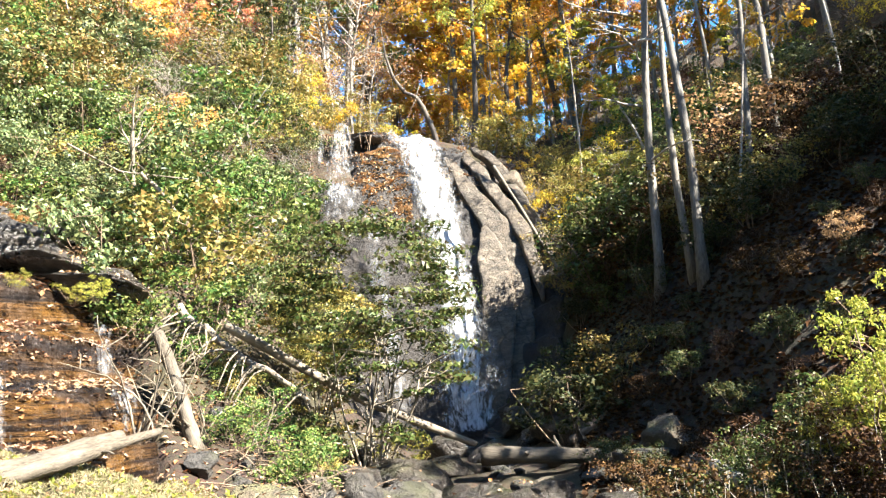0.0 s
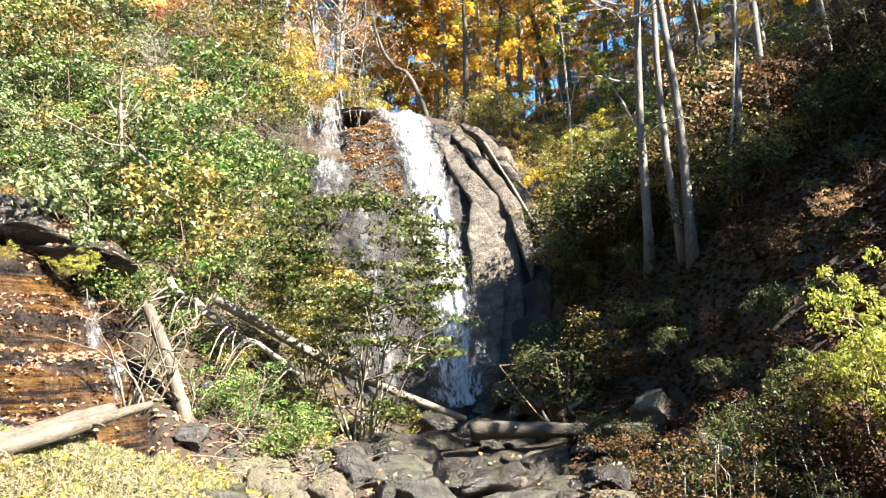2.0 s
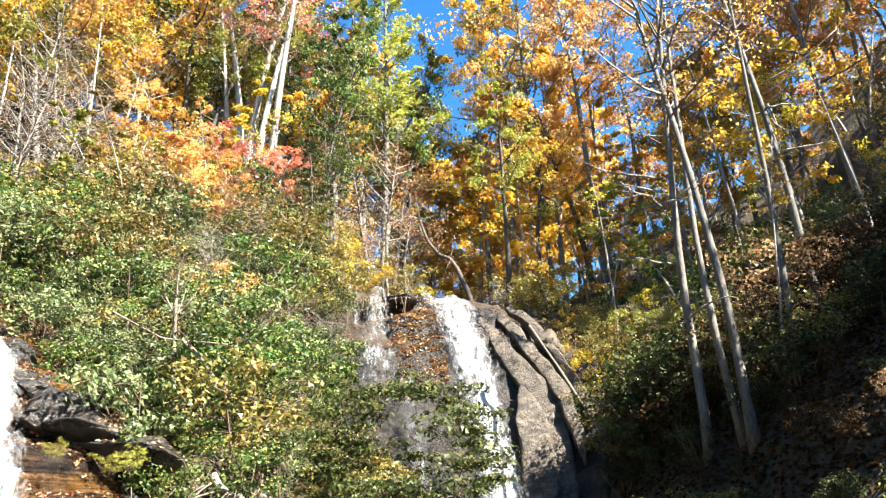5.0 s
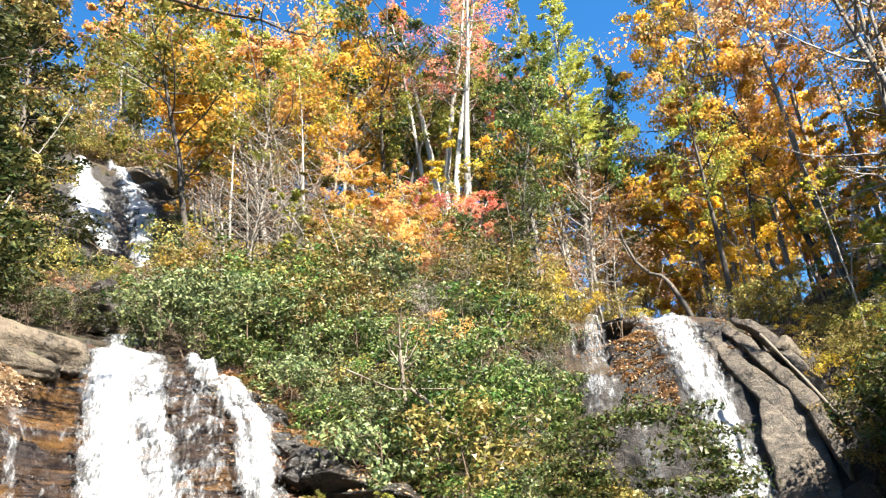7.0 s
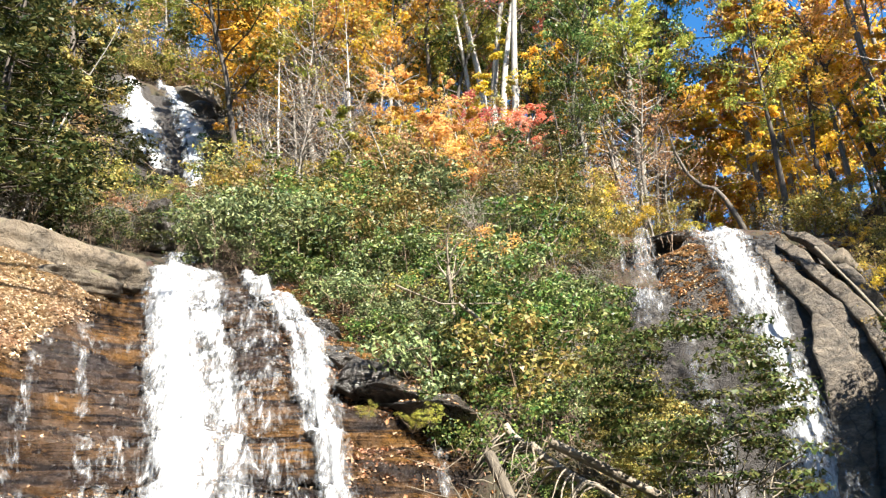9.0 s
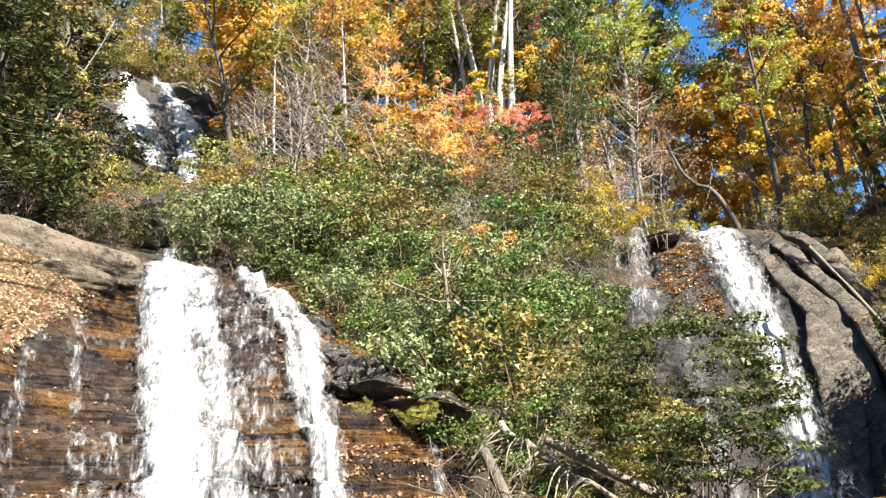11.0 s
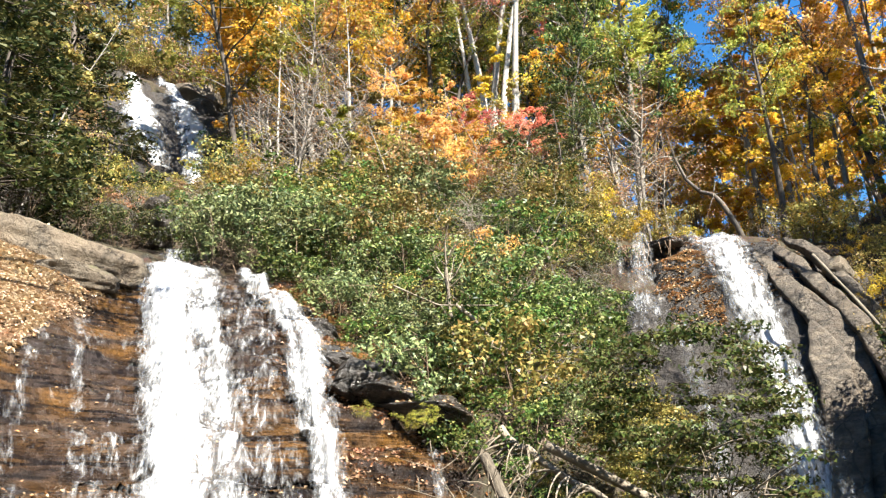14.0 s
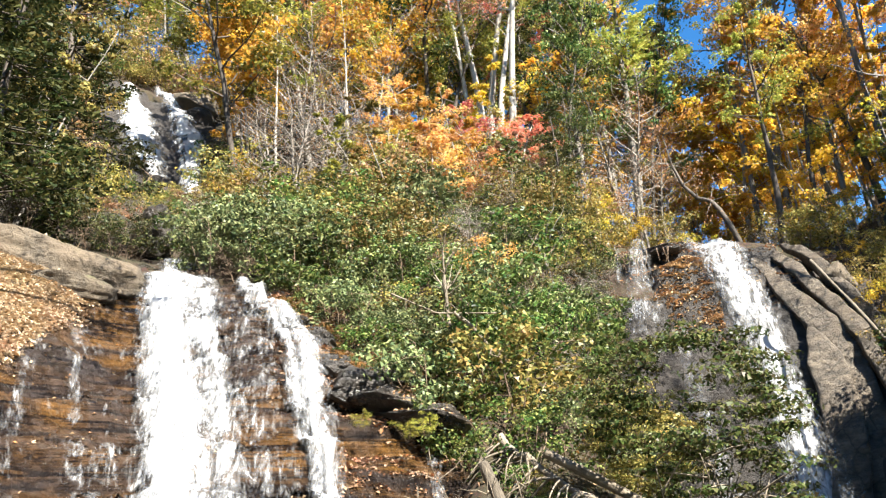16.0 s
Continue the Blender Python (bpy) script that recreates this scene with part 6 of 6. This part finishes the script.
put(oak, -5.6, 52, 21, 40, "olive", "tall half-bare tree in olive leaf", wide=0.8)
put(maple, -8.6, 50, 20, 140, "orange", "maple with an orange crown behind the pine", wide=0.8)
put(maple_b, -3.4, 56, 11, 10, "gold", "low golden tree under the open sky", wide=1.3)
for k in range(6):
    put(maple_b, 1.0 + 1.6 * k, 50 + 8 * R.random(), 14 + 4 * R.random(), 67 * k, ("gold", "yellow")[k % 2], "golden tree closing the view up the valley", "golden trees behind the lip", wide=1.1)
put(poplar, 3.6, 47, 29, 20, "olive", "tall forest tree with an olive crown")
put(maple, 6.6, 47, 31, 120, "orange", "tall maple with an orange crown", wide=0.7)
put(poplar, 10.5, 46, 30, 220, "rust", "tall forest tree with a rusty crown")
put(poplar, 13.8, 47, 24, 320, "gold", "tall forest tree with a golden crown")
put(poplar, 17.0, 42, 18, 80, "yellow", "forest tree with a yellow crown")
put(maple, 20.6, 43, 19, 170, "gold", "maple with a golden crown", wide=0.9)
put(poplar, 25.0, 42, 26, 250, "gold", "tall forest tree with a golden crown")
put(maple, 28.6, 44, 23, 10, "gold", "tall maple with a golden crown", wide=0.8)
put(pine, -28.8, 60, 30, 70)
put(pine, -25.0, 64, 30, 170)
put(pine, -14.5, 57, 30, 270)
put(pine, -40.0, 70, 26, 200)
put(pine, -44.0, 74, 24, 20)
put(hemlock, -56.0, 26.5, 18, 10)
put(hemlock, -56.5, 31.0, 15, 100)
put(hemlock, -60.5, 24.0, 17, 200)
put(hemlock, -53.4, 37.0, 13, 60)
put(hemlock, -54.6, 43.0, 13, 160)
put(slim, -53.4, 33.0, 9, 0, "olive", "thin olive-leaved tree beside the upper fall")
put(slim, -54.2, 28.0, 8, 100, "alder", "thin dark-leaved tree beside the upper fall", wide=1.2)
put(tangle, -46.6, 29.4, 2.0, 20, None, "tangle of dead stems below the upper fall")
# Bushes down to the hollow's edge: hemlock and alder colours paint tree shade in.
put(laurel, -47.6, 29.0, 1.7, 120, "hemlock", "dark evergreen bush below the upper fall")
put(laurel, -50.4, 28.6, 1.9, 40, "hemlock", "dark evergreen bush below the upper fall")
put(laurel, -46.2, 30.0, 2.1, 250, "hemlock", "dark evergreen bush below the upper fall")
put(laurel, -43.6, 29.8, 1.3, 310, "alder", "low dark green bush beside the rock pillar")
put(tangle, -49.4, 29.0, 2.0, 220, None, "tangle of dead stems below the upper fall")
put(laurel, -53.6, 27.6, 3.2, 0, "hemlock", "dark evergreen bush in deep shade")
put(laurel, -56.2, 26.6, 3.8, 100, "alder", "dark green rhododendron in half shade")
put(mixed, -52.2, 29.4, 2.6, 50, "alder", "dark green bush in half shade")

# ---- near tree whose limb hangs into view ----
def overhanging_tree():
    g = np.random.default_rng(31)
    base = spot(-62, 15.5, 0.3)
    ob = new("overhanging_tree")
    ob.location = base
    tagged(ob, "near tree with a dark limb of orange leaves overhead", "tree")
    w = Wood()
    top = np.array((0.6, 0.6, 17.0))
    w.tube(np.array([top * f for f in np.linspace(0, 1, 8)]) + g.normal(0, 0.06, (8, 3)), np.linspace(0.26, 0.08, 8), 8)
    part("trunk", w.mesh("trunk", BARK["dark"]), ob)
    tips = []
    for start, end, n in ((0.62, LIMB_END, 14), (0.72, LIMB_HIGH, 10)):
        a = top * start
        b = np.array(end) - np.array(base)
        t = np.linspace(0, 1, 12)[:, None]
        q = a + (b - a) * t + np.array([0, 0, 1.0]) * np.sin(math.pi * t) * 0.5 + g.normal(0, 0.07, (12, 3)) * (t > 0)
        w = Wood()
        w.tube(q, np.linspace(0.1, 0.02, 12), 6)
        limb = part("limb", w.mesh("limb", BARK["dark"]), ob)
        for k in range(n):
            w = Wood()
            tw = bent(q[g.integers(4, 12)], (g.normal(0.3, 0.6), g.normal(0.2, 0.6), g.normal(0.2, 0.4)), g.uniform(0.6, 1.6), 6, 0.2, 0.02, g)
            w.tube(tw, np.linspace(0.02, 0.006, 6), 4)
            part("twig", w.mesh("twig", BARK["dark"]), limb)
            tips += list(tw[2:])
    tips = np.array(tips)
    c = tips[g.integers(0, len(tips), 1500)] + g.normal(0, 0.22, (1500, 3))
    part("crown", leaf_mesh("crown", c, 0.12, 0.7, LEAF["orange"], 0.3, g), ob)


LIMB_END, LIMB_HIGH = (-7.9, 14.2, 16.6), (-9.5, 13.2, 18.2)
overhanging_tree()

# ---- foreground plants ----
front = shrub("airy small tree of many pale stems before the fall", 131, 6.6, 2.5, 13000, "alder", 0.15, 0.5, 11, "bleached", "small_tree", 0.2, 100, 0.45, simple=True, stem=0.012, squash=0.3)
put(front, -5.8, 18.6, 6.7, 0)
put(front, -9.6, 20.5, 4.2, 110, "olive", "airy small tree turning brown before the fall")
put(bright, -3.8, 20.4, 1.4, 0, "lime", "fresh green tuft of leaves by the pool")
scatter(16, -18, -8, 15.6, 19.5, [(bright, None, 1.2, ""), (bright, "green", 2, "fresh green low plant by the stream"), (mixed, None, 1.5, ""), (laurel_b, None, 1, "")], 0.85, "low plants by the stream", 0.5)
near = shrub("bush of small leaves at the near bank", 141, 2.2, 1.3, 3600, "alder", 0.1, 0.55, 9, "twig", "near_bush", 0.2, 44, simple=True)
near_lime = shrub("lit lime-green sapling with drooping sprays", 142, 3.0, 1.3, 4200, "lime", 0.09, 0.5, 6, "brown", "sapling", 0.16, 40)
# The brown variant is darkened to stand in for shade.
scatter(20, 17.5, 34, 9.3, 13.5, [(near, None, 3, ""), (near, "decayed", 0.8, "withered brown bush at the near bank edge")], 1.05, "bushes before the shaded bank", 0.7)
put(near_lime, 28.0, 11.2, 1.5)
put(near_lime, 28.9, 11.0, 2.6, 130, wide=0.65)
put(near_lime, 26.4, 11.4, 1.5, 20, wide=0.9)
put(near_lime, 30.6, 10.4, 2.0, 20, wide=0.8)
put(near_lime, 32.8, 11.3, 2.0, 230)
# Low bushes take the darkened leaf colours in place of deep shade.
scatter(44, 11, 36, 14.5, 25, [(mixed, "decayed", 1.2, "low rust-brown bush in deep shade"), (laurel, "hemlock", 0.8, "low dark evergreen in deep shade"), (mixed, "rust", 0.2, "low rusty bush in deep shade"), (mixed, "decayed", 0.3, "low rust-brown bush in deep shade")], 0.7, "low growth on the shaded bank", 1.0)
put(bright, -24.6, 18.0, 0.55, 0, "lime", "small bright fern on the wet ledge", z=4.15)
put(bright, -26.0, 18.2, 0.5, 90, "lime", "small bright fern on the wet ledge", z=4.1)
put(bright, -29.4, 18.2, 0.45, 30, "lime", "small bright fern on the wet ledge", z=4.4)


# ---- fallen leaves and grass ----
def strew(name, label, n, a0, a1, r0, r1, height, colour, size, ratio, seed, thin=0.45, lift=0.02, flat=0.95, edge=None):
    """Loose leaves over a sector, gathered in drifts."""
    g = np.random.default_rng(seed)
    az = g.uniform(a0, a1, n * 3)
    r = np.sqrt(g.uniform(r0 * r0, r1 * r1, n * 3))
    x, y = to_xy(az, r)
    drift = fbm(x * 0.8 + seed, y * 0.8, 0.2) * 0.5 + 0.5
    keep = np.where(drift + g.normal(0, 0.12, n * 3) > thin)[0]
    if edge:
        keep = keep[r[keep] > edge(az[keep]) + g.normal(0, 0.22, len(keep))]
    keep = keep[:n]
    az, r, x, y = az[keep], r[keep], x[keep], y[keep]
    z = height(az, r) + lift
    ob = new(name, leaf_mesh(name, np.stack([x, y, z], -1), size, ratio, LEAF[colour], flat, g))
    return tagged(ob, label, "leaves", kind="stuff")


strew("leaf_litter", "drift of dry tan fallen leaves on the rock", 13000, -58, -47.2, 19.6, 24.9, slab_height, "dry", 0.13, 0.75, 1, 0.16, 0.05, edge=lambda a: 22.9 + 0.8 * (a + 49.4))
strew("leaf_litter", "orange leaves stuck to the wet slab", 1700, -31, -22, 14.0, 18.6, slab_height, "litter", 0.12, 0.75, 2, 0.46, 0.04)
strew("leaf_litter", "leaves scattered over the brown slab", 900, -56, -23, 12.8, 25, slab_height, "litter", 0.10, 0.75, 3, 0.5)
def ledge_top(az, r):
    return np.maximum(ground_height(az, r), slab_height(az, r))


strew("leaf_litter", "fallen leaves along the ledge", 7000, -36, -22, 19.2, 26, ledge_top, "litter", 0.12, 0.75, 4, 0.36)
strew("leaf_litter", "fallen leaves on the stream bank", 3600, -34, -3, 10.5, 20, ground_height, "litter", 0.12, 0.75, 5, 0.48)
# Litter here is the darkened brown, with the bank's shade in its colour.
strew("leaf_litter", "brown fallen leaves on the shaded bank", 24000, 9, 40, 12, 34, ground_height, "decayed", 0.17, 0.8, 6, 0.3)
strew("leaf_litter", "red and tan leaves on top of the dome", 2500, -9.5, 7, 33.6, 37.5, dome_height, "litter", 0.15, 0.75, 7, 0.5)
strew("leaf_litter", "orange leaves caught on the rock shelf beside the fall", 1800, -6.0, -2.2, 32.8, 35.6, dome_height, "litter", 0.16, 0.75, 12, 0.42, 0.05)
strew("leaf_litter", "orange leaves on the slope beside the trickle", 1500, -13, -8.4, 26, 34, ground_height, "litter", 0.15, 0.75, 13, 0.4, 0.03)
strew("leaf_litter", "fallen leaves under the ridge brush", 5000, -36, -8, 19, 44, ground_height, "litter", 0.15, 0.75, 8, 0.4)
strew("leaf_litter", "tan dead leaves in the near grass", 1800, -36, -13, 10, 14.3, ground_height, "litter", 0.11, 0.75, 11, 0.35, 0.06, 0.5)
strew("grass", "pale sunlit grass and weeds on the near bank", 22000, -36, -14, 10, 14.2, ground_height, "grass", 0.16, 0.11, 9, 0.3, 0.08, 0.0)
strew("grass", "yellow-green weeds on the near bank", 1400, -34, -12, 9.5, 14.6, ground_height, "lime", 0.12, 0.5, 10, 0.45, 0.1, 0.4)

def strew_on(label, rocks, n, colour, size, seed):
    """Loose leaves lying on the upper faces of rocks."""
    g = np.random.default_rng(seed)
    spots = []
    for ob in rocks:
        tree = BVHTree.FromPolygons([ob.matrix_basis @ v.co for v in ob.data.vertices], [tuple(f.vertices) for f in ob.data.polygons])
        c, d = ob.matrix_basis.translation, max(ob.dimensions) * 0.5
        for _ in range(n):
            p, normal, _, _ = tree.ray_cast(Vector((c.x + g.uniform(-d, d), c.y + g.uniform(-d, d), c.z + 5)), Vector((0, 0, -1)))
            if p and normal.z > 0.45 and fbm(p.x * 1.3, p.y * 1.3, seed) > -0.12:
                spots.append((p.x, p.y, p.z + 0.015))
    ob = new("leaf_litter", leaf_mesh("leaf_litter", np.array(spots), size, 0.75, LEAF[colour], 0.9, g))
    return tagged(ob, label, "leaves", kind="stuff")


def rocks_named(*words):
    return [o for o in scene.objects if o.get("category") == "rock" and o.type == "MESH" and any(w in o["label"] for w in words)]


strew_on("rusty fallen leaves lying on the ledge blocks", rocks_named("ledge block"), 420, "litter", 0.11, 21)
strew_on("tan fallen leaves lying on the long boulder", rocks_named("under the tan boulder", "long smooth tan"), 160, "dry", 0.12, 22)
strew_on("red fallen leaves lying on the lip blocks", rocks_named("lip block"), 260, "litter", 0.14, 23)
strew_on("a few fallen leaves on the stream boulders", rocks_named("boulder in the stream bed"), 30, "litter", 0.1, 24)

for entry in PLANTS.values():
    if not entry[2]:
        for o in (*entry[0].children_recursive, entry[0]):
            bpy.data.objects.remove(o)
